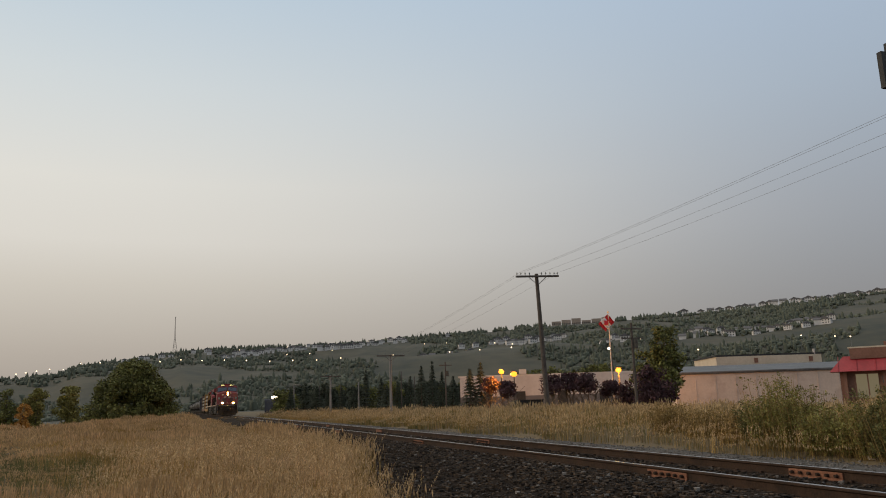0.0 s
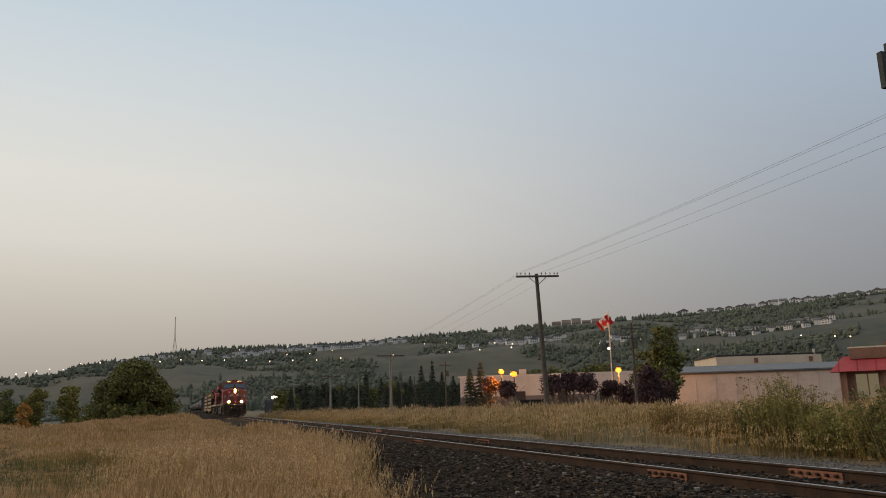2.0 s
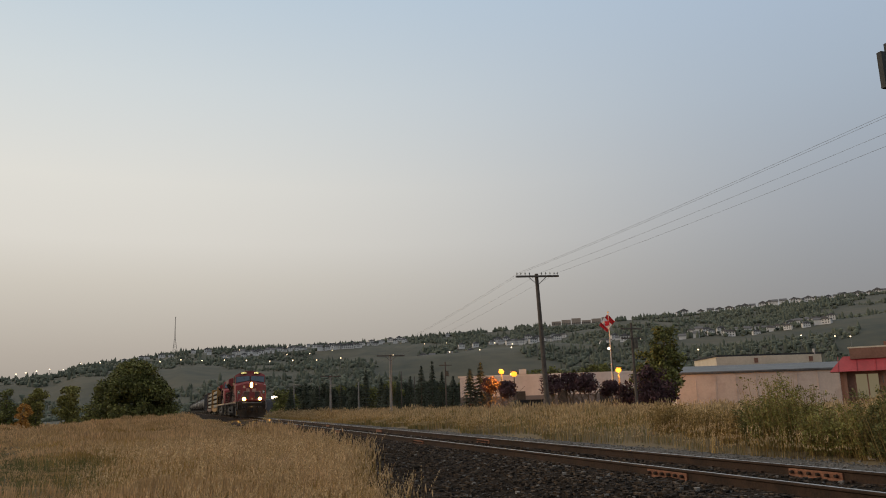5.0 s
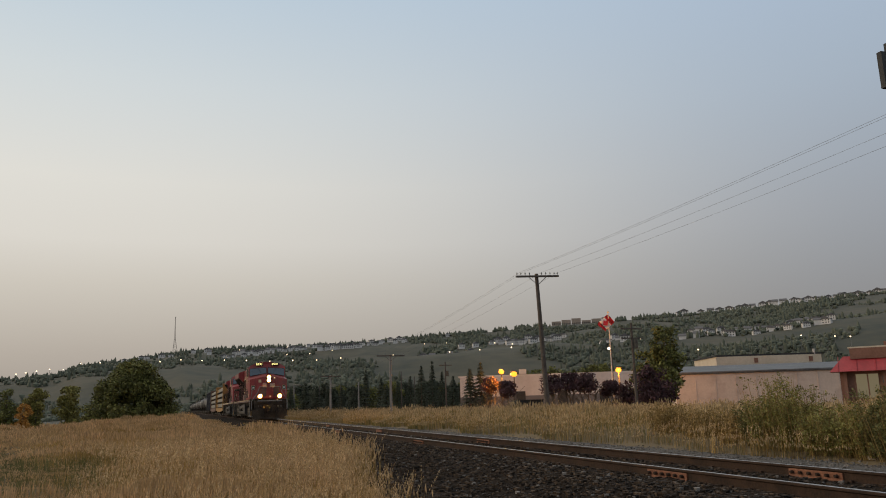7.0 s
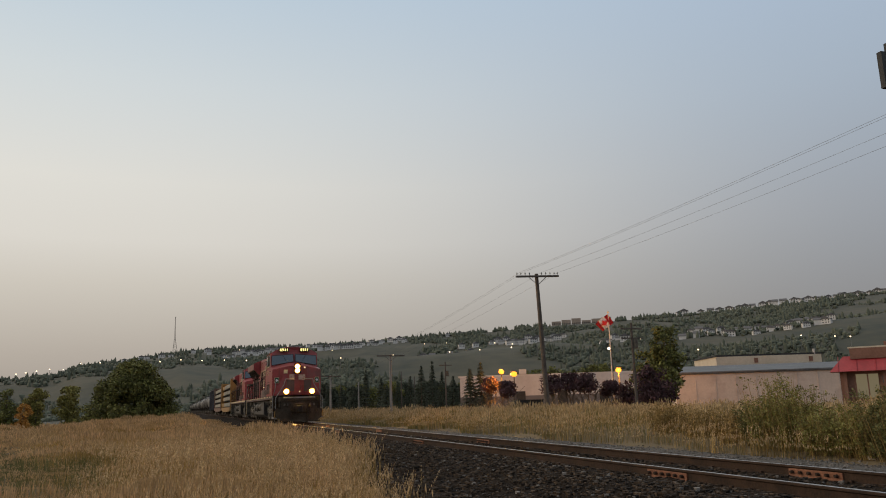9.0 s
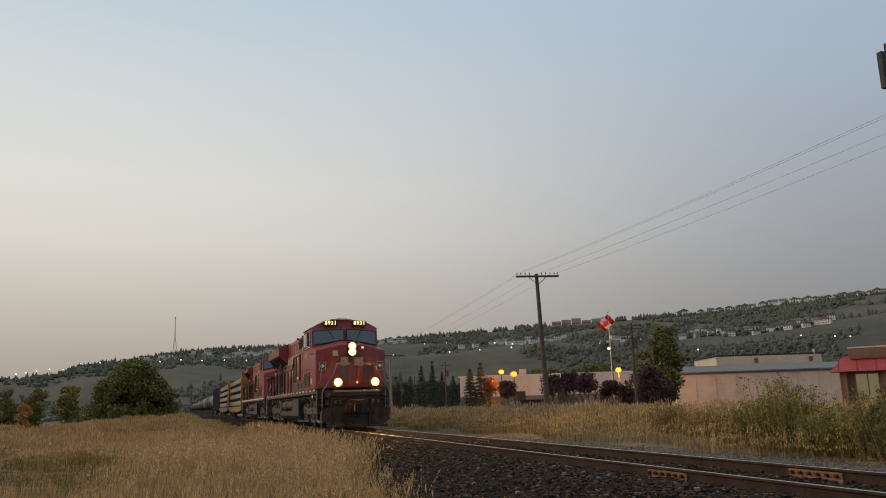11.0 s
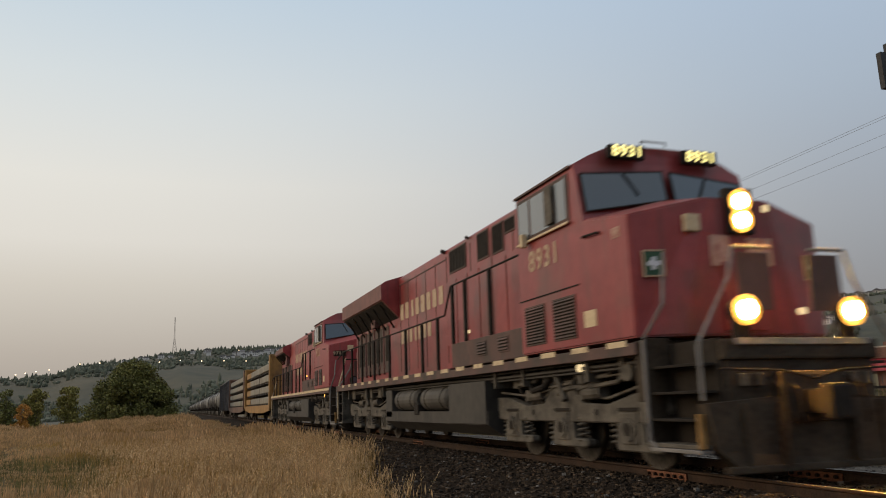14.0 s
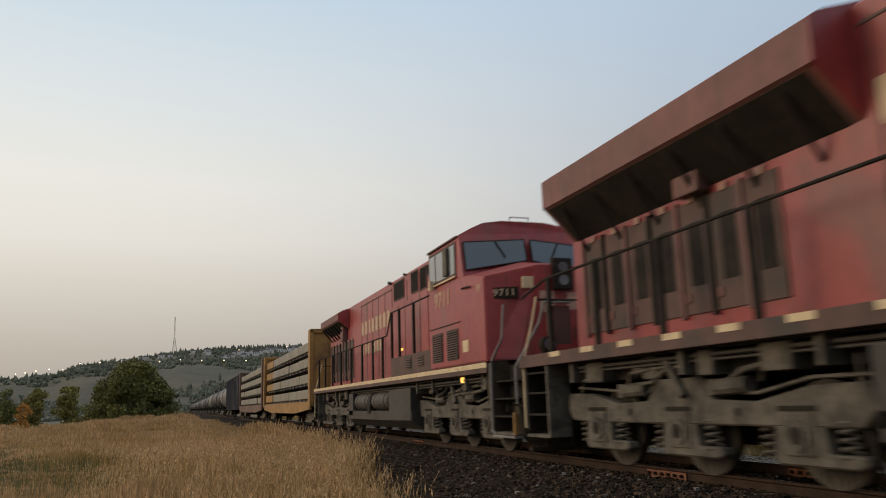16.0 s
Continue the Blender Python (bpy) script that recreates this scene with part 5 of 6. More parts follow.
def street_lamp(az, r, z, mat, label, size=0.3, arm=0.8, name="street_lamp", group="street lamps"):
    x, y, g = on_ground(az, r)
    root = thing(name, label, "street lamp", group, at=(x, y, g))
    h = z - g
    part("pole", rod((0, 0, -0.2), (0, 0, h - size * 0.6), 0.09, 8, None, 0.06), M["pole"], root)
    part("arm", pipe([(0, 0, h + 0.05), (-arm, 0, h + 0.15)], 0.035), M["pale_pole"], root)
    bm = bmesh.new()
    bmesh.ops.create_uvsphere(bm, u_segments=12, v_segments=8, radius=size, matrix=Matrix.Translation((-arm, 0, h)) @ Matrix.Diagonal((1.0, 1.0, 0.8, 1)))
    head = part("lamp_head", box(-arm - size * 0.9, -arm + size * 0.9, -size * 0.7, size * 0.7, h + size * 0.82, h + size * 0.95, 0.02), M["dark"], root)
    part("lamp_globe", bm, mat, head, "glowing lamp globe", True)


street_lamp(23.5, 88, 3.85, M["sodium"], "orange sodium lamp glowing on a short pole", 0.36, 0.0)
street_lamp(22.6, 90, 4.2, M["sodium"], "orange sodium lamp glowing on a short pole", 0.32, 0.0)
street_lamp(30.9, 90, 3.95, M["sodium"], "orange sodium lamp glowing on a short pole", 0.33, 0.0)
for a, r, z in ((23.5, 87.4, 3.6), (22.6, 89.4, 4.0), (30.9, 89.4, 3.8)):
    ld = bpy.data.lights.new("sodium_light", "POINT")
    ld.energy, ld.color, ld.shadow_soft_size = 1700, (1.0, 0.38, 0.04), 0.12
    new("sodium_light", ld).location = polar(a, r + (1.4 if a < 30 else -0.5), z)
street_lamp(30.5, 97, 6.8, M["white_lamp"], "white street lamp on a slim pole", 0.16, 0.3)


def flagpole():
    x, y, g = on_ground(30.45, 95)
    root = thing("flagpole", "white metal flagpole standing among the buildings", "flagpole", at=(x, y, g))
    part("pole", rod((0, 0, 0), (0, 0, 10.9 - g), 0.09, 10, None, 0.05), M["white_wall"], root)
    bm = bmesh.new()
    bmesh.ops.create_uvsphere(bm, u_segments=10, v_segments=6, radius=0.11, matrix=Matrix.Translation((0, 0, 11.0 - g)))
    part("finial", bm, M["cream"], root)
    fl = thing("flag", "red and white flag with a maple leaf flying from the pole", "flag", at=(x - 0.06, y, 10.75))

    def cloth(name, w, mat, parent, label):
        bm = bmesh.new()
        cols = 5
        rows = [[bm.verts.new((-w * i / cols, 0.05 * math.sin(i * 1.3), z)) for i in range(cols + 1)] for z in (0, -1.25)]
        for i in range(cols):
            bm.faces.new((rows[0][i], rows[0][i + 1], rows[1][i + 1], rows[1][i]))
        bmesh.ops.solidify(bm, geom=bm.faces[:], thickness=0.012)
        return part(name, bm, mat, parent, label)

    a = cloth("hoist_panel", 0.55, M["flag_red"], fl, "red panel")
    b = cloth("middle_panel", 0.85, M["flag_white"], fl, "white panel with a red leaf")
    c = cloth("fly_panel", 0.5, M["flag_red"], fl, "red panel")
    leaf = [(0, 0.42), (0.09, 0.25), (0.18, 0.3), (0.15, 0.05), (0.28, 0.17), (0.42, 0.1), (0.36, -0.02), (0.4, -0.08), (0.16, -0.22), (0.18, -0.3), (0.03, -0.27), (0.03, -0.42), (-0.03, -0.42), (-0.03, -0.27), (-0.18, -0.3), (-0.16, -0.22), (-0.4, -0.08), (-0.36, -0.02), (-0.42, 0.1), (-0.28, 0.17), (-0.15, 0.05), (-0.18, 0.3), (-0.09, 0.25)]
    for s in (-0.1, 0.1):
        bm = prism([(px - 0.42, pz - 0.62) for px, pz in leaf], s - 0.004, s + 0.004, "y")
        part("maple_leaf", bm, M["flag_red"], b)
    ra, rb, rc = [], [], []
    for i in range(33):
        t = i * 0.5
        q = lambda ph, amp: amp * math.sin(t * 2.6 + ph) + amp * 0.5 * math.sin(t * 4.3 + ph * 2)
        tilt = -38 + 6 * math.sin(t * 0.9)
        m = pose(0, 0, 0, 0, tilt, -14 + q(0, 10))
        ra.append((t, m))
        n = m @ pose(-0.55, 0, 0, 0, -3, q(1.2, 16))
        rb.append((t, n))
        rc.append((t, n @ pose(-0.85, 0, 0, 0, -6 + q(0.3, 4), q(2.4, 18))))
    WAVERS.extend([(a, ra), (b, rb), (c, rc)])


flagpole()

# ---- trees ----


def leaf_cloud(name, parent, blobs, count, size, mat, seed):
    """Small leaf sprays spread through uneven clumps."""
    rng = np.random.default_rng(seed)
    w = np.array([b[3] ** 2 for b in blobs])
    pick = rng.choice(len(blobs), count, p=w / w.sum())
    c = np.array([b[:3] for b in blobs])[pick]
    r = np.array([b[3] for b in blobs])[pick][:, None]
    v = rng.normal(size=(count, 3))
    v /= np.linalg.norm(v, axis=1)[:, None]
    p = c + v * r * rng.uniform(0.45, 1.08, (count, 1)) * np.array([1, 1, 0.85])
    u = rng.normal(size=(count, 3))
    u /= np.linalg.norm(u, axis=1)[:, None]
    s = np.cross(u, rng.normal(size=(count, 3)))
    s /= np.linalg.norm(s, axis=1)[:, None]
    k = size * rng.uniform(0.5, 1.3, (count, 1))
    verts = np.stack([p - u * k, p + s * k * 0.6, p + u * k, p - s * k * 0.6 + np.cross(u, s) * k * 0.35], 1).reshape(-1, 3)
    faces = (np.arange(count)[:, None] * 4 + np.arange(4)).tolist()
    ob = new(name, arrays(name, verts.tolist(), faces, mat))
    ob.parent = parent
    return ob


def tree(at, tall, wide, mat, label, seed, skirt=0.12, count=4200, leaf=0.17, group="", name="tree", trunks=1, narrow=0.0, dome=False):
    rng = random.Random(seed)
    root = thing(name, label, "tree" if name == "tree" else name, group, at=at, turn=rng.uniform(0, 360))
    bm = bmesh.new()
    blobs = []
    for k in range(trunks):
        ox = (k - (trunks - 1) / 2) * wide * 0.2
        rod((ox * 0.3, 0, -0.2), (ox, 0, tall * 0.5), tall * 0.022 + 0.03, 8, bm, tall * 0.012)
        rod((ox, 0, tall * 0.5), (ox + 0.1, 0.05, tall * 0.9), tall * 0.012, 6, bm, 0.02)
        for i in range(7):
            a, f = i * 2.4 + rng.random(), rng.uniform(0.2, 0.7)
            tip = (ox + math.cos(a) * wide * 0.34, math.sin(a) * wide * 0.34, tall * (f + 0.18))
            rod((ox, 0, tall * f * 0.8), tip, tall * 0.009, 5, bm, 0.012)
    part("trunk", bm, M["bark"], root)
    for i in range(150 if dome else 34):
        f = rng.uniform(skirt, 1.0)
        if dome:
            spread = math.sqrt(max(0.0, 1 - ((f - 0.2) / 0.8) ** 2)) ** 1.25
            a, d = rng.uniform(0, 6.28), math.sqrt(rng.random()) * spread * wide * 0.4
            r = rng.uniform(0.06, 0.11) * wide
            blobs.append((math.cos(a) * d, math.sin(a) * d, f * tall - r * 0.85 * f, r))
            continue
        spread = math.sqrt(max(0.03, 1 - ((f - 0.42) / 0.62) ** 2)) * (1 - narrow * f)
        a, d = rng.uniform(0, 6.28), rng.uniform(0.25, 0.8) * spread * wide * 0.5
        r = rng.uniform(0.1, 0.2) * wide * (0.55 + 0.45 * spread)
        blobs.append((math.cos(a) * d, math.sin(a) * d, min(f * tall, tall - r * 0.6), r))
    for f in (0.3, 0.5, 0.68):
        if f > skirt:
            blobs.append((0, 0, f * tall, wide * 0.24))
    leaf_cloud("crown", root, blobs, count, leaf, mat, seed)
    return root


def conifer(at, tall, wide, label, seed):
    """A spruce: straight trunk with drooping sprays in whorls."""
    rng = np.random.default_rng(seed)
    root = thing("spruce_tree", label, "tree", "spruce row", at=at)
    part("trunk", rod((0, 0, -0.2), (0, 0, tall * 0.95), 0.14, 7, None, 0.02), M["bark"], root)
    n = 1500
    f = rng.random(n) ** 0.8
    level = np.round(f * 14) / 14 + rng.normal(0, 0.012, n)
    reach = (1 - level) * wide * 0.5 * rng.uniform(0.35, 1.1, n) + 0.06
    a = np.floor(rng.random(n) * 9) * 0.7 + level * 11 + rng.normal(0, 0.18, n)
    p = np.stack([np.cos(a) * reach, np.sin(a) * reach, 0.25 + level * (tall - 0.25) - reach * 0.28], 1)
    u = np.stack([np.cos(a) * 0.26, np.sin(a) * 0.26, -0.1 * np.ones(n)], 1) * rng.uniform(0.6, 1.4, (n, 1))
    s = np.stack([-np.sin(a), np.cos(a), np.zeros(n)], 1) * 0.1
    verts = np.stack([p - u, p + s, p + u, p - s], 1).reshape(-1, 3)
    ob = new("needles", arrays("needles", verts.tolist(), (np.arange(n)[:, None] * 4 + np.arange(4)).tolist(), M["needle"]))
    ob.parent = root


tree(on_ground(-2.9, 100), 8.0, 11.8, M["leaf"], "large round dark green tree at the field's edge", 11, 0.08, 40000, 0.15, dome=True)
tree(on_ground(-6.8, 118), 7.0, 4.6, M["leaf_light"], "pale green poplar beyond the grass", 12, 0.1, 5500, 0.15)
tree(on_ground(-8.7, 120), 7.0, 4.0, M["leaf_light"], "pale green poplar beyond the grass", 13, 0.1, 5500, 0.15)
tree(on_ground(-10.4, 122), 7.2, 4.4, M["leaf"], "dark green tree beyond the grass", 14, 0.08, 5500, 0.15)
tree(on_ground(-9.4, 112), 4.4, 2.6, M["leaf_orange"], "small tree turned orange for autumn", 15, 0.05, 2600, 0.14)
tree(on_ground(-11.6, 112), 5.2, 5.0, M["leaf"], "dark green bushy tree beyond the grass", 16, 0.05, 5000, 0.15)
tree(on_ground(-5.2, 130), 4.2, 5.0, M["leaf"], "low dark green bushy tree beyond the grass", 17, 0.05, 4000, 0.15)

SPRUCES = [(7.5, 1.24), (8.5, 1.6), (9.3, 1.43), (10.1, 1.17), (11.1, 1.23), (11.9, 1.13), (12.8, 2.38), (13.9, 1.8), (14.3, 1.3), (15.1, 1.5), (16.0, 1.9), (16.8, 2.6), (17.6, 2.9), (18.3, 2.15), (19.1, 1.8), (20.3, 2.3), (21.1, 2.68)]
for i, (a, e) in enumerate(SPRUCES):
    r = 150 - (i % 3) * 9 if i < 15 else 96
    x, y, g = on_ground(a, r)
    conifer((x, y, g), 0.93 + math.tan(radians(e)) * r - g, 3.4 + 0.7 * (i % 3), "dark green spruce in a loose row", 30 + i)
for i in range(26):
    a = 7.2 + i * 0.6
    tree(on_ground(a, 168 + (i % 4) * 7), 5.0 + 1.6 * (i * 7 % 5) / 5, 7.5, M["needle"] if i % 3 else M["leaf"], "dark mixed tree in the wood behind the spruces", 60 + i, 0.03, 2600, 0.28, "wood edge")
for i, (a, r, h, w) in enumerate([(26.2, 78, 3.9, 3.4), (27.4, 79, 4.0, 3.2), (28.7, 78, 3.9, 3.6), (23.0, 84, 3.5, 3.4), (21.8, 92, 4.2, 3.4), (30.2, 80, 3.2, 2.6)]):
    tree(on_ground(a, r), h, w, M["leaf_purple"], "small purple-leaved ornamental tree with several trunks", 90 + i, 0.62, 2300, 0.11, "ornamental trees", trunks=3)
tree(on_ground(34.2, 82), 8.4, 5.2, M["leaf"], "tall green tree beside the warehouse", 101, 0.15, 5200, 0.17, narrow=0.25)
tree(on_ground(32.8, 84), 6.2, 5.0, M["leaf"], "dark green tree beside the warehouse", 102, 0.06, 4200, 0.17)
tree(on_ground(33.2, 78), 4.4, 4.6, M["leaf_purple"], "dark purple-leaved tree beside the warehouse", 103, 0.03, 3600, 0.14)
tree(on_ground(31.3, 83), 3.2, 2.8, M["leaf_purple"], "dark purple-leaved bushy tree", 104, 0.06, 1800, 0.13)
for i, a in enumerate((24.0, 25.0, 26.3, 27.5, 28.6, 29.6)):
    tree(on_ground(a, 150), 6.5 + 0.6 * (i % 3), 7.5, M["leaf"], "round green tree behind the white building", 110 + i, 0.1, 2200, 0.26, "trees behind the buildings")


def weed_clump(at, tall, wide, seed, label, mat, count=170, leaves=2600):
    """Tall weeds: many thin leaning stems carrying small leaves."""
    rng = random.Random(seed)
    root = thing("weed_clump", label, "weeds", "trackside weeds", at=at)
    blobs = []
    bm = bmesh.new()
    for i in range(count):
        a, d = rng.uniform(0, 6.28), math.sqrt(rng.random()) * wide * 0.32
        h = tall * rng.uniform(0.45, 1.0) * (1 - 0.35 * d / wide)
        bx, by = math.cos(a) * d, math.sin(a) * d
        tx, ty = bx * 1.5 + rng.gauss(0, 0.06), by * 1.5 + rng.gauss(0, 0.06)
        rod((bx, by, -0.1), (tx, ty, h), 0.008, 3, bm, 0.003)
        for k in range(5):
            f = rng.uniform(0.05, 1.0)
            blobs.append((bx + (tx - bx) * f, by + (ty - by) * f, h * f, rng.uniform(0.06, 0.13)))
    tagged(part("stalk_tuft", bm, M["grass_far"], root), kind="stuff")
    leaf_cloud("leaves", root, blobs, leaves, 0.027, mat, seed)


for i, (a, r, h, w) in enumerate([(41.2, 21, 1.85, 1.9), (42.5, 20.5, 1.45, 1.6), (40.2, 22, 1.1, 1.4), (44.0, 19.5, 0.95, 1.4), (46.8, 18.5, 1.3, 1.5), (48.2, 18, 1.45, 1.8), (45.4, 19, 0.8, 1.2), (38.4, 23, 0.85, 1.4), (36.2, 25, 0.8, 1.3), (34.0, 27, 0.9, 1.5)]):
    weed_clump(on_ground(a, r), h + 0.1, w, 200 + i, "tall green weeds gone to seed beside the gravel", M["grass_far"] if i > 6 else M["leaf_light"] if i % 3 != 2 else M["grass_green"], 150, 8500)

# ---- buildings ----


def slab(name, p, q, z0, z1, depth, mat, parent, label=""):
    """A wall from p to q on the ground plan, of that depth away from the camera."""
    p, q = Vector((p[0], p[1], 0)), Vector((q[0], q[1], 0))
    n = Vector((-(q - p).y, (q - p).x, 0)).normalized() * depth
    bm = bmesh.new()
    lo = [bm.verts.new(v + Vector((0, 0, z0))) for v in (p, q, q + n, p + n)]
    hi = [bm.verts.new(v + Vector((0, 0, z1))) for v in (p, q, q + n, p + n)]
    bm.faces.new(lo[::-1])
    bm.faces.new(hi)
    for i in range(4):
        bm.faces.new((lo[i], lo[(i + 1) % 4], hi[(i + 1) % 4], hi[i]))
    bmesh.ops.recalc_face_normals(bm, faces=bm.faces[:])
    return part(name, bm, mat, parent, label)


def along(p, q, t):
    return (p[0] + (q[0] - p[0]) * t, p[1] + (q[1] - p[1]) * t)


def pitched(p, q, z0, z1, depth, mat, parent, over=0.25, thick=0.14):
    """A roof plane rising from the eave p-q to its ridge, then flat behind."""
    p, q = Vector((p[0], p[1], 0)), Vector((q[0], q[1], 0))
    u = (q - p).normalized()
    n = Vector((-u.y, u.x, 0))
    bm = bmesh.new()
    rows = []
    for d, z in ((-over, z0 - 0.05), (depth * 0.5, z1), (depth + over, z0 - 0.05)):
        rows.append([bm.verts.new(v + n * d + Vector((0, 0, z + k))) for v in (p - u * over, q + u * over) for k in (0, thick)])
    for a, b in zip(rows, rows[1:]):
        for i, j in ((0, 1), (1, 3), (3, 2), (2, 0)):
            bm.faces.new((a[i], a[j], b[j], b[i]))
    bm.faces.new((rows[0][0], rows[0][2], rows[0][3], rows[0][1]))
    bm.faces.new((rows[2][0], rows[2][1], rows[2][3], rows[2][2]))
    bmesh.ops.recalc_face_normals(bm, faces=bm.faces[:])
    return part("roof", bm, mat, parent)


def warehouse():
    root = thing("warehouse", "long low pinkish warehouse with a grey metal roof", "building")
    p, q = (57.0, 82.3), (75.5, 72.6)
    slab("wall", p, q, -1.2, 3.62, 14, M["pink_wall"], root)
    pitched(p, q, 3.62, 4.5, 14, M["grey_roof"], root)
    slab("fascia", along(p, q, -0.01), along(p, q, 1.01), 3.42, 3.6, -0.12, M["grey_roof"], root)
    for k in range(1, 9):
        slab("downpipe", along(p, q, k / 9), along(p, q, k / 9 + 0.003), -0.8, 3.4, -0.06, M["pink_wall"], root)
    slab("base_course", p, q, -1.2, -0.3, -0.05, M["cream_wall"], root)
    low = thing("flat_roofed_shop", "cream flat-roofed building behind the warehouse", "building")
    a, b = (76.1, 99.1), (90.6, 93.6)
    slab("wall", a, b, -1, 6.5, 12, M["cream_wall"], low)
    slab("parapet_cap", along(a, b, -0.01), along(a, b, 1.01), 6.5, 6.75, 12.4, M["dark"], low)
    for t in (0.36, 0.88):
        slab("sign_plate", along(a, b, t), along(a, b, t + 0.035), 5.5, 6.2, -0.1, M["brown_brick"], low)
    slab("chimney", along(a, b, 0.93), along(a, b, 0.945), 6.4, 7.3, 0.3, M["white_wall"], low)


def diner():
    root = thing("restaurant", "brown brick restaurant with a bright red sloping roof and lit windows", "building")
    p, q = (53.6, 53.6), (61.5, 44.6)
    slab("wall", p, q, -1, 3.2, 12, M["brown_brick"], root)
    slab("parapet", along(p, q, 0.08), along(p, q, 1), 3.6, 4.5, 9, M["brown_brick"], root)
    slab("parapet_cap", along(p, q, 0.07), along(p, q, 1.01), 4.5, 4.62, 9.2, M["cream_wall"], root)
    u = (Vector(q) - Vector(p)).normalized()
    n = Vector((u.y, -u.x))
    bm = bmesh.new()
    a, b = Vector(p) - u * 0.7, Vector(q) + u * 0.7
    lowv = [bm.verts.new((v.x + n.x * 0.9, v.y + n.y * 0.9, 2.55)) for v in (a, b)]
    topv = [bm.verts.new((v.x - n.x * 0.4, v.y - n.y * 0.4, 3.85)) for v in (Vector(p) + u * 0.4, b)]
    back = [bm.verts.new((v.x - n.x * 0.4, v.y - n.y * 0.4, 2.5)) for v in (a, b)]
    bm.faces.new((lowv[0], lowv[1], topv[1], topv[0]))
    bm.faces.new((lowv[0], topv[0], back[0]))
    bm.faces.new((lowv[1], back[1], topv[1]))
    bm.faces.new((lowv[0], back[0], back[1], lowv[1]))
    bm.faces.new((topv[0], topv[1], back[1], back[0]))
    bmesh.ops.recalc_face_normals(bm, faces=bm.faces[:])
    part("awning_roof", bm, M["red_roof"], root, "bright red metal awning roof")
    for k in range(9):
        t = k / 8.5
        c = along(p, q, t)
        s = part("roof_seam", rod((c[0] + n.x * 0.9, c[1] + n.y * 0.9, 2.59), (c[0] - n.x * 0.35, c[1] - n.y * 0.35, 3.85), 0.025, 4), M["red_roof"], root)
    for t0, t1 in ((0.1, 0.24), (0.3, 0.44), (0.5, 0.64), (0.7, 0.84)):
        w = slab("window", along(p, q, t0), along(p, q, t1), 0.3, 2.3, -0.06, M["window_glow"], root, "warmly lit window")
        slab("mullion", along(p, q, (t0 + t1) / 2), along(p, q, (t0 + t1) / 2 + 0.008), 0.3, 2.3, -0.1, M["brown_brick"], w)
    slab("blue_sign", along(p, q, 0.265), along(p, q, 0.29), 1.5, 2.1, -0.2, M["glass_side"], root, "small pale sign")
    for t in (0.02, 0.27, 0.47):
        slab("pillar", along(p, q, t), along(p, q, t + 0.025), -1, 2.6, -0.35, M["brown_brick"], root)
    slab("rooftop_unit", along(p, q, 0.3), along(p, q, 0.45), 4.6, 4.95, 1.5, M["brown_brick"], root)
    for t in (0.5, 0.54):
        c = along(p, q, t)
        part("vent_stack", rod((c[0] - n.x * 3, c[1] - n.y * 3, 4.4), (c[0] - n.x * 3, c[1] - n.y * 3, 5.9), 0.2, 10), M["white_wall"], root, "pale metal vent stack")


def white_shop():
    root = thing("white_commercial_building", "low off-white commercial building under sodium light", "building")
    p, q = (37.0, 104), (60.5, 93.5)
    slab("wall", p, q, -1, 4.3, 16, M["white_wall"], root)
    slab("parapet_cap", along(p, q, -0.01), along(p, q, 1.01), 4.3, 4.5, 16.2, M["stucco"], root)
    slab("dark_base", p, q, -1, 1.6, -0.08, M["shingle"], root)
    for t in (0.12, 0.3, 0.52, 0.74):
        slab("door", along(p, q, t), along(p, q, t + 0.05), -0.6, 2.2, -0.14, M["dark"], root)
    slab("rooftop_unit", along(p, q, 0.32), along(p, q, 0.36), 4.4, 5.2, 1.5, M["stucco"], root)
    kiosk = thing("roadside_shed", "small dark shed with a bright lamp", "building")
    a, b = polar(5.7, 250), polar(7.0, 250)
    slab("wall", a, b, -2, 3.4, 6, M["car_dark"], kiosk)
    slab("roof", along(a, b, -0.04), along(a, b, 1.04), 3.4, 3.7, 6.5, M["grey_roof"], kiosk)
    for t in (0.35, 0.62):
        slab("floodlight", along(a, b, t), along(a, b, t + 0.22), 3.9, 4.5, -0.3, M["white_lamp"], kiosk, "bright white floodlight")
    skip = thing("dumpster", "dark metal dumpster behind the grass", "dumpster")
    x, y, g = on_ground(24.6, 80)
    part("body", prism([(x - 1.2, g), (x + 1.2, g), (x + 1.4, g + 1.5), (x - 1.4, g + 1.5)], y, y + 1.4, "y"), M["dark"], skip)
    part("lid", box(x - 1.45, x + 1.45, y - 0.05, y + 1.45, g + 1.5, g + 1.58, 0.02), M["dark"], skip)


warehouse()
diner()
white_shop()

# ---- railway signal and small trackside things ----


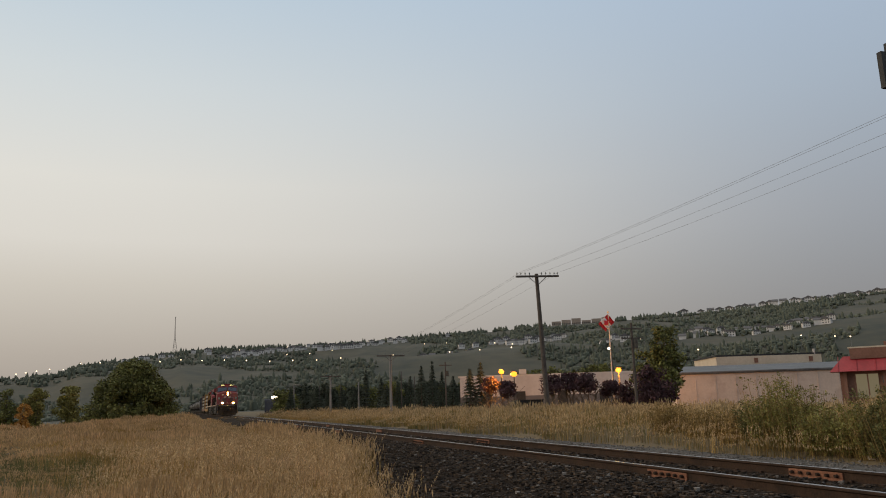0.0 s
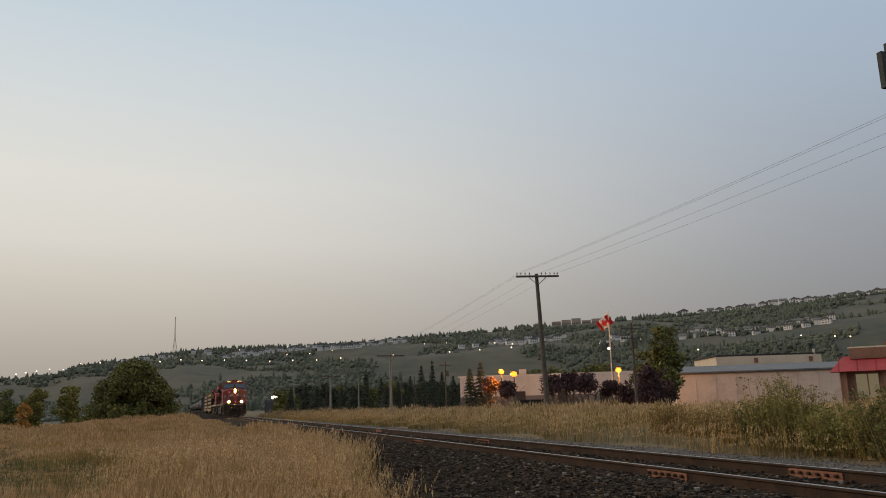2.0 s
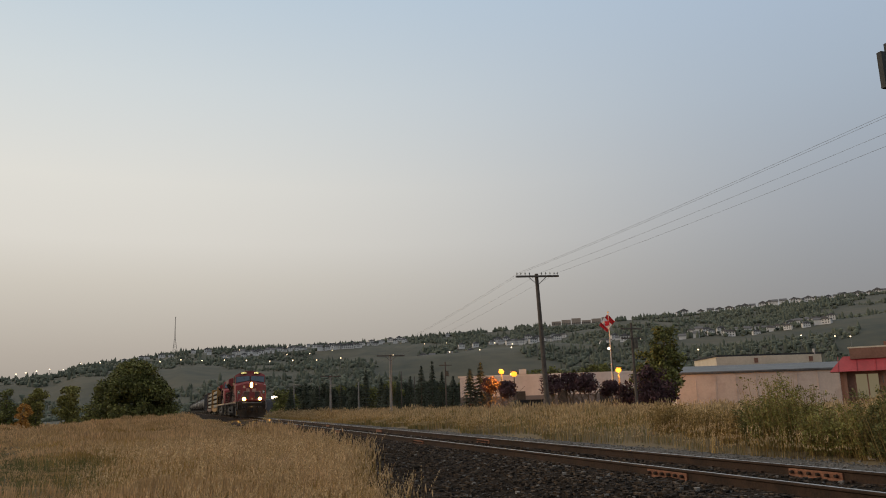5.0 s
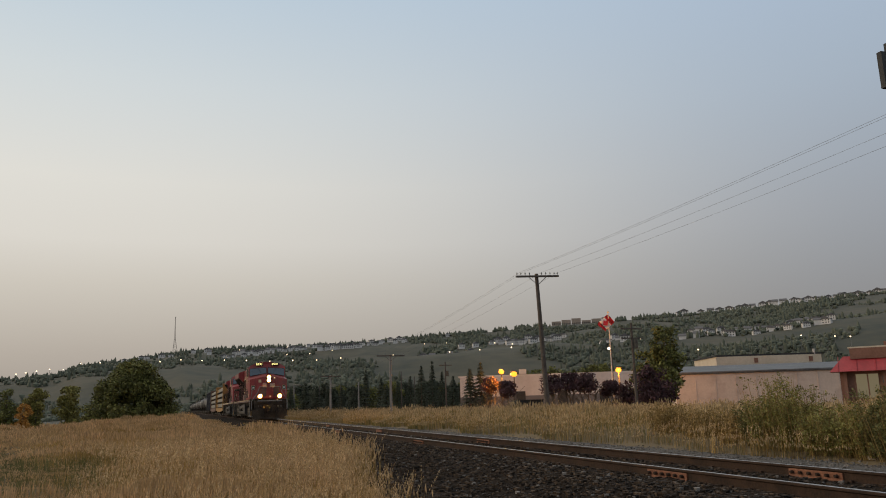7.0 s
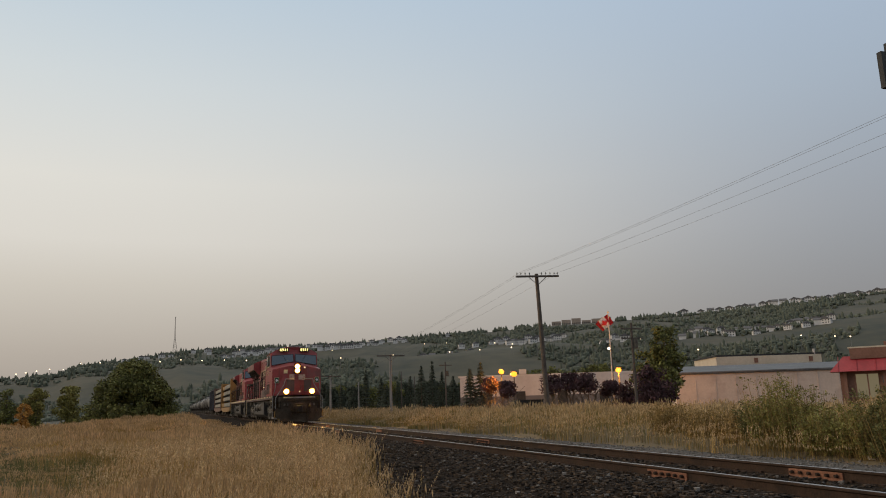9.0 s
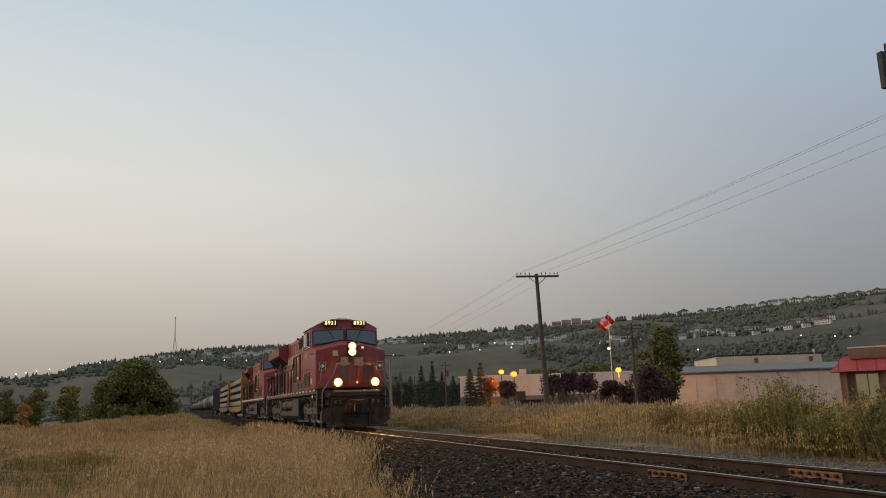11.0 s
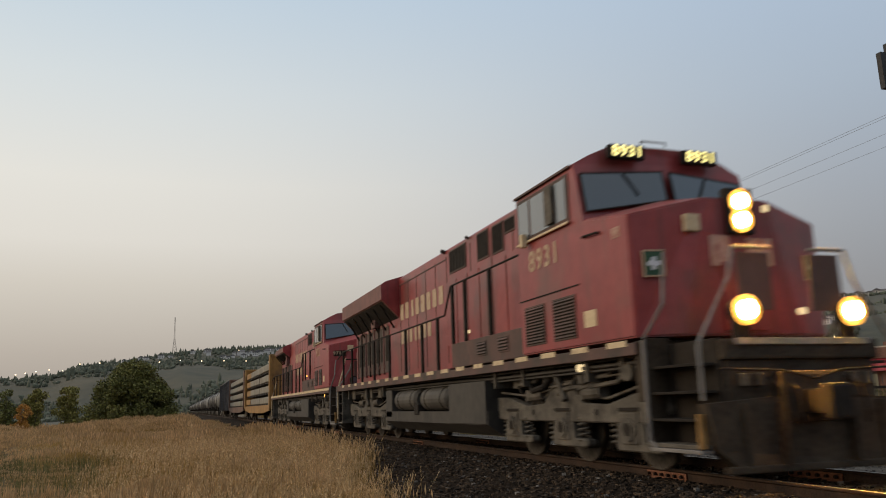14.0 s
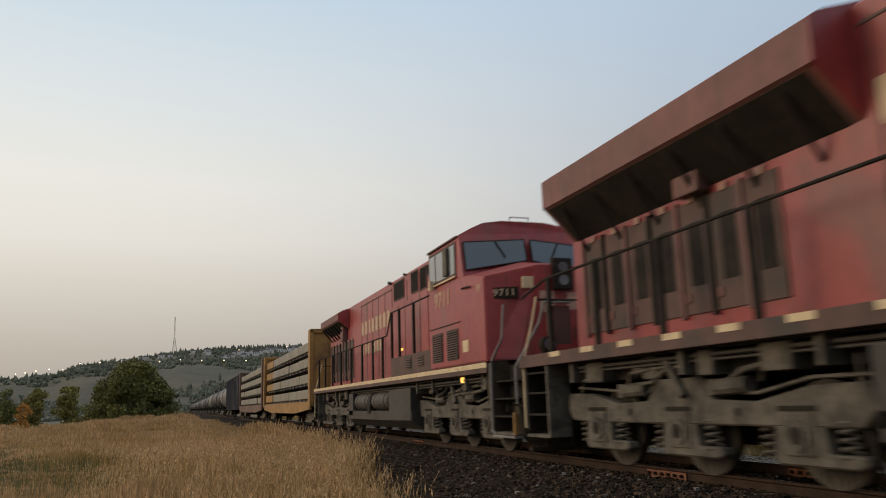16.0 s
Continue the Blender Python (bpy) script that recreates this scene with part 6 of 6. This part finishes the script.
def signal():
    root = thing("railway_signal", "tall railway signal with a dark rounded backboard", "signal", at=(12.75, 9.75, height(12.75, 9.75)))
    g = height(12.75, 9.75)
    part("mast", rod((0, 0, -0.1), (0, 0, 7.6), 0.09, 12), M["pale_pole"], root)
    bm = box(-1.05, -0.1, 0.1, 0.2, 6.0 - g, 7.08 - g)
    bmesh.ops.bevel(bm, geom=[e for e in bm.edges if abs((e.verts[0].co - e.verts[1].co).y) > 0.05], offset=0.2, segments=6, affect="EDGES")
    bb = part("backboard", bm, M["dark"], root, "dark rounded backboard")
    for z in (6.25, 6.65):
        part("hood", rod((-0.5, -0.2, z - g), (-0.5, 0.1, z - g), 0.14, 14), M["dark"], bb)
    part("bracket", box(-0.3, 0.0, -0.03, 0.1, 6.4 - g, 6.5 - g, 0.01), M["dark"], root)
    part("base_box", box(-0.3, 0.3, -0.3, 0.3, 0, 0.9, 0.03), M["running"], root)


signal()
x, y, g = on_ground(46.5, 18.3)
bm = rod((0, 0, -0.02), (0, 0, 0.13), 0.17, 18, None, 0.16)
drum = thing("concrete_cap", "low round pale concrete cap on the gravel", "concrete block", at=(x, y, g))
part("cap", bm, M["cream_wall"], drum)
rng0 = random.Random(5)
for k in range(7):
    a, r = rng0.uniform(38, 48), rng0.uniform(14.5, 17)
    x, y, g = on_ground(a, r)
    bm = bmesh.new()
    bmesh.ops.create_icosphere(bm, subdivisions=2, radius=1.0)
    for v in bm.verts:
        v.co *= 1 + 0.3 * noise.noise(v.co * 1.5 + Vector((k, 0, 0)))
        v.co *= 0.11
        v.co.z *= 0.6
    rock = thing("rock", "pale grey rock lying by the track", "rock", "loose rocks", at=(x, y, g + 0.03))
    part("stone", bm, M["pale_stone"], rock)

# ---- the far hillside ----


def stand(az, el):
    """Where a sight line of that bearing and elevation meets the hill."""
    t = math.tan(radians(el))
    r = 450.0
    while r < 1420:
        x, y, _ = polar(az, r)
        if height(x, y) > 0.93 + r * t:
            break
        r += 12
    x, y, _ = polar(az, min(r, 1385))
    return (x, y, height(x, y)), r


def house_proto():
    root = thing("house", "pale two-storey house on the hillside", "house", "hillside houses", at=(0, 0, -400))
    wall = part("wall", box(-5, 5, -4, 4, -3, 5.2), M["stucco"], root)
    part("roof", prism([(-5.8, 5.2), (5.8, 5.2), (0, 8.0)], -4.6, 4.6, "y"), M["shingle"], root)
    for x in (-3, 0.2, 3):
        for z in (0.8, 3.4):
            part("window", box(x - 0.6, x + 0.6, -4.08, -4.0, z, z + 1.3), M["dark"], wall)
    return root


def hillside():
    rng = random.Random(9)
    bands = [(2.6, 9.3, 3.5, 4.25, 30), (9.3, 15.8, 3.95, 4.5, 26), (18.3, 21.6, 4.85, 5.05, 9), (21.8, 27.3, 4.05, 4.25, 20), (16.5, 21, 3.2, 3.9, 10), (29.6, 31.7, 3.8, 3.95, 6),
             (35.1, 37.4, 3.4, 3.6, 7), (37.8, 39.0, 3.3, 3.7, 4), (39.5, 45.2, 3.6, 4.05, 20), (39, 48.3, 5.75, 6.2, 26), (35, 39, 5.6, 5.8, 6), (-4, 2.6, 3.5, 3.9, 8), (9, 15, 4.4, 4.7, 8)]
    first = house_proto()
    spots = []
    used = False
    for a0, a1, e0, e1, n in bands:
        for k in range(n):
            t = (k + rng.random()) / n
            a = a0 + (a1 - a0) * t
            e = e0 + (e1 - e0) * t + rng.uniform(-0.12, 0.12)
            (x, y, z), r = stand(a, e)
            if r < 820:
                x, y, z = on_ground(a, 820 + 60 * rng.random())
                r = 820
            m = pose(x, y, z, 0, 0, -a + rng.choice([0, 0, 90, 15, -15]))
            k2 = rng.uniform(0.6, 0.95) if e0 < 5.4 else rng.uniform(0.95, 1.35)
            ob = first if not used else copy_thing(first, m)
            used = True
            spots.append((a, r))
            ob.matrix_basis = m
            ob.scale = (k2, k2, k2 * rng.uniform(0.85, 1.1))
    block = thing("apartment_block", "long ochre apartment block on the ridge", "building")
    a, b = polar(26.4, 1385), polar(30.7, 1385)
    base = 123.5
    for i in range(6):
        p, q = along(a, b, i / 6), along(a, b, (i + 0.92) / 6)
        w = slab("wing", p, q, base - 8, base + 12 + (i % 3) * 2.0, 18, M["brickish"], block)
        for k in range(5):
            for zz in (2, 6.5):
                slab("window", along(p, q, 0.08 + k * 0.19), along(p, q, 0.16 + k * 0.19), base + zz, base + zz + 2.2, -0.3, M["dark"], w)
    tower = thing("radio_mast", "tall slender lattice radio mast on the ridge", "mast")
    x, y, _ = polar(-0.45, 1400)
    z0 = ridge(-0.45) - 3
    bm = bmesh.new()
    for i in range(3):
        an = i * 2.094
        rod((x + 6 * math.cos(an), y + 6 * math.sin(an), z0), (x + 0.9 * math.cos(an), y + 0.9 * math.sin(an), z0 + 30), 0.3, 4, bm)
        rod((x + 0.9 * math.cos(an), y + 0.9 * math.sin(an), z0 + 30), (x + 0.5 * math.cos(an), y + 0.5 * math.sin(an), 158), 0.28, 4, bm)
        for k in range(7):
            rr = lambda s: 6 - 5.1 * s / 7
            an2 = an + 2.094
            rod((x + rr(k) * math.cos(an), y + rr(k) * math.sin(an), z0 + 30 * k / 7), (x + rr(k + 1) * math.cos(an2), y + rr(k + 1) * math.sin(an2), z0 + 30 * (k + 1) / 7), 0.14, 4, bm)
    part("lattice", bm, M["dark"], tower)
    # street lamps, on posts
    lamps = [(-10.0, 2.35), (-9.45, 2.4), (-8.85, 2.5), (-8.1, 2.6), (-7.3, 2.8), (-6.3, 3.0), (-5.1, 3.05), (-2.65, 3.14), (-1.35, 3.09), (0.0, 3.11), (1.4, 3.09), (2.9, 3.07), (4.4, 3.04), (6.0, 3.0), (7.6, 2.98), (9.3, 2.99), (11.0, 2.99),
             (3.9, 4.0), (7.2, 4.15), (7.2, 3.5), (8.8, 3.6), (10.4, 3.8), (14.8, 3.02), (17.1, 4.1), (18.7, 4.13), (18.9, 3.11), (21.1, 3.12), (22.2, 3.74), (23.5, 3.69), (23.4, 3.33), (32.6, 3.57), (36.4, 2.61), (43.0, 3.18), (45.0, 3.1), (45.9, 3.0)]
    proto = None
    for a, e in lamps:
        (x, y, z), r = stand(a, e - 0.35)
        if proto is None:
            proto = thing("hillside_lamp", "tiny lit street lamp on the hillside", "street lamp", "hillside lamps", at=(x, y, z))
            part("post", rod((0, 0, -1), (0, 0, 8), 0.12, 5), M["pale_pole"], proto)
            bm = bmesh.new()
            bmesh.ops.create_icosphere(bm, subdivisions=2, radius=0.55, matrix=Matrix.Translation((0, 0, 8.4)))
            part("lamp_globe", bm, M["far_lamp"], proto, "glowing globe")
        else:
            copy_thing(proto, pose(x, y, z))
    # woods
    wr = np.random.default_rng(4)
    base = bmesh.new()
    bmesh.ops.create_icosphere(base, subdivisions=1, radius=1.0)
    vs = np.array([v.co[:] for v in base.verts])
    fs = np.array([[v.index for v in f.verts] for f in base.faces])
    base.free()
    allv, allf, n = [], [], 0
    while n < 15000:
        a = wr.uniform(-12, 50)
        roll = wr.random()
        if roll < 0.12:
            r = wr.uniform(1330, 1400)
        else:
            r = wr.uniform(440, 1390)
        x, y, _ = polar(a, r)
        dens = noise.fractal((x * 0.006, y * 0.006, 5.0), 1.0, 2.0, 3)
        if roll >= 0.12 and dens < (0.02 if a < 33 else -0.12) + (0.06 if r < 900 else 0):
            continue
        if roll < 0.12 and noise.noise((a * 1.3, 0, 1)) < -0.25:
            continue
        if a < 9 and wr.random() < 0.4:
            continue
        if 26 < a < 31 and r > 1300 or any(abs(a - h) < 0.4 and -70 < r - d < 5 for h, d in spots):
            continue
        s = wr.uniform(1.2, 3.0) * (0.75 + r / 3000)
        tall = wr.choice([0.8, 1.0, 1.7])
        v = vs * wr.uniform(0.65, 1.2, (len(vs), 1)) * np.array([s, s, s * tall])
        if tall > 1.5:
            v[:, :2] *= (0.75 - 0.25 * v[:, 2:3] / (s * tall)) * 0.8
        allv.append(v + np.array([x, y, height(x, y) + s * tall * 0.55]))
        allf.append(fs + n * len(vs))
        n += 1
    ob = new("hillside_woods", arrays("hillside_woods", np.concatenate(allv).tolist(), np.concatenate(allf).tolist(), M["woods"]))
    tagged(ob, "scattered dark bushes and woods over the hillside", "woods", kind="stuff")


hillside()


def motions():
    """The train rolls past at a steady pace; the engines' wheels turn with it; the flag waves."""
    times = [0, 2, 4, 6, 8, 10, 12, 14, 16]
    for root, at in MOVERS:
        walk(root, [(t, pose(TRACK, place_at(t) + at, RAIL_TOP)) for t in times])
    for w, s, y in SPINNERS:
        rows = []
        for i in range(241):
            t = i / 15
            turn = math.degrees((place_at(t) - place_at(0)) / 0.53) * -1
            rows.append((t, Matrix.Translation((s * 0.76, y, 0.53)) @ pose(0, 0, 0, turn) @ pose(0, 0, 0, 0, 0, 0 if s < 0 else 180)))
        walk(w, rows)
    for ob, rows in WAVERS:
        walk(ob, rows)


motions()
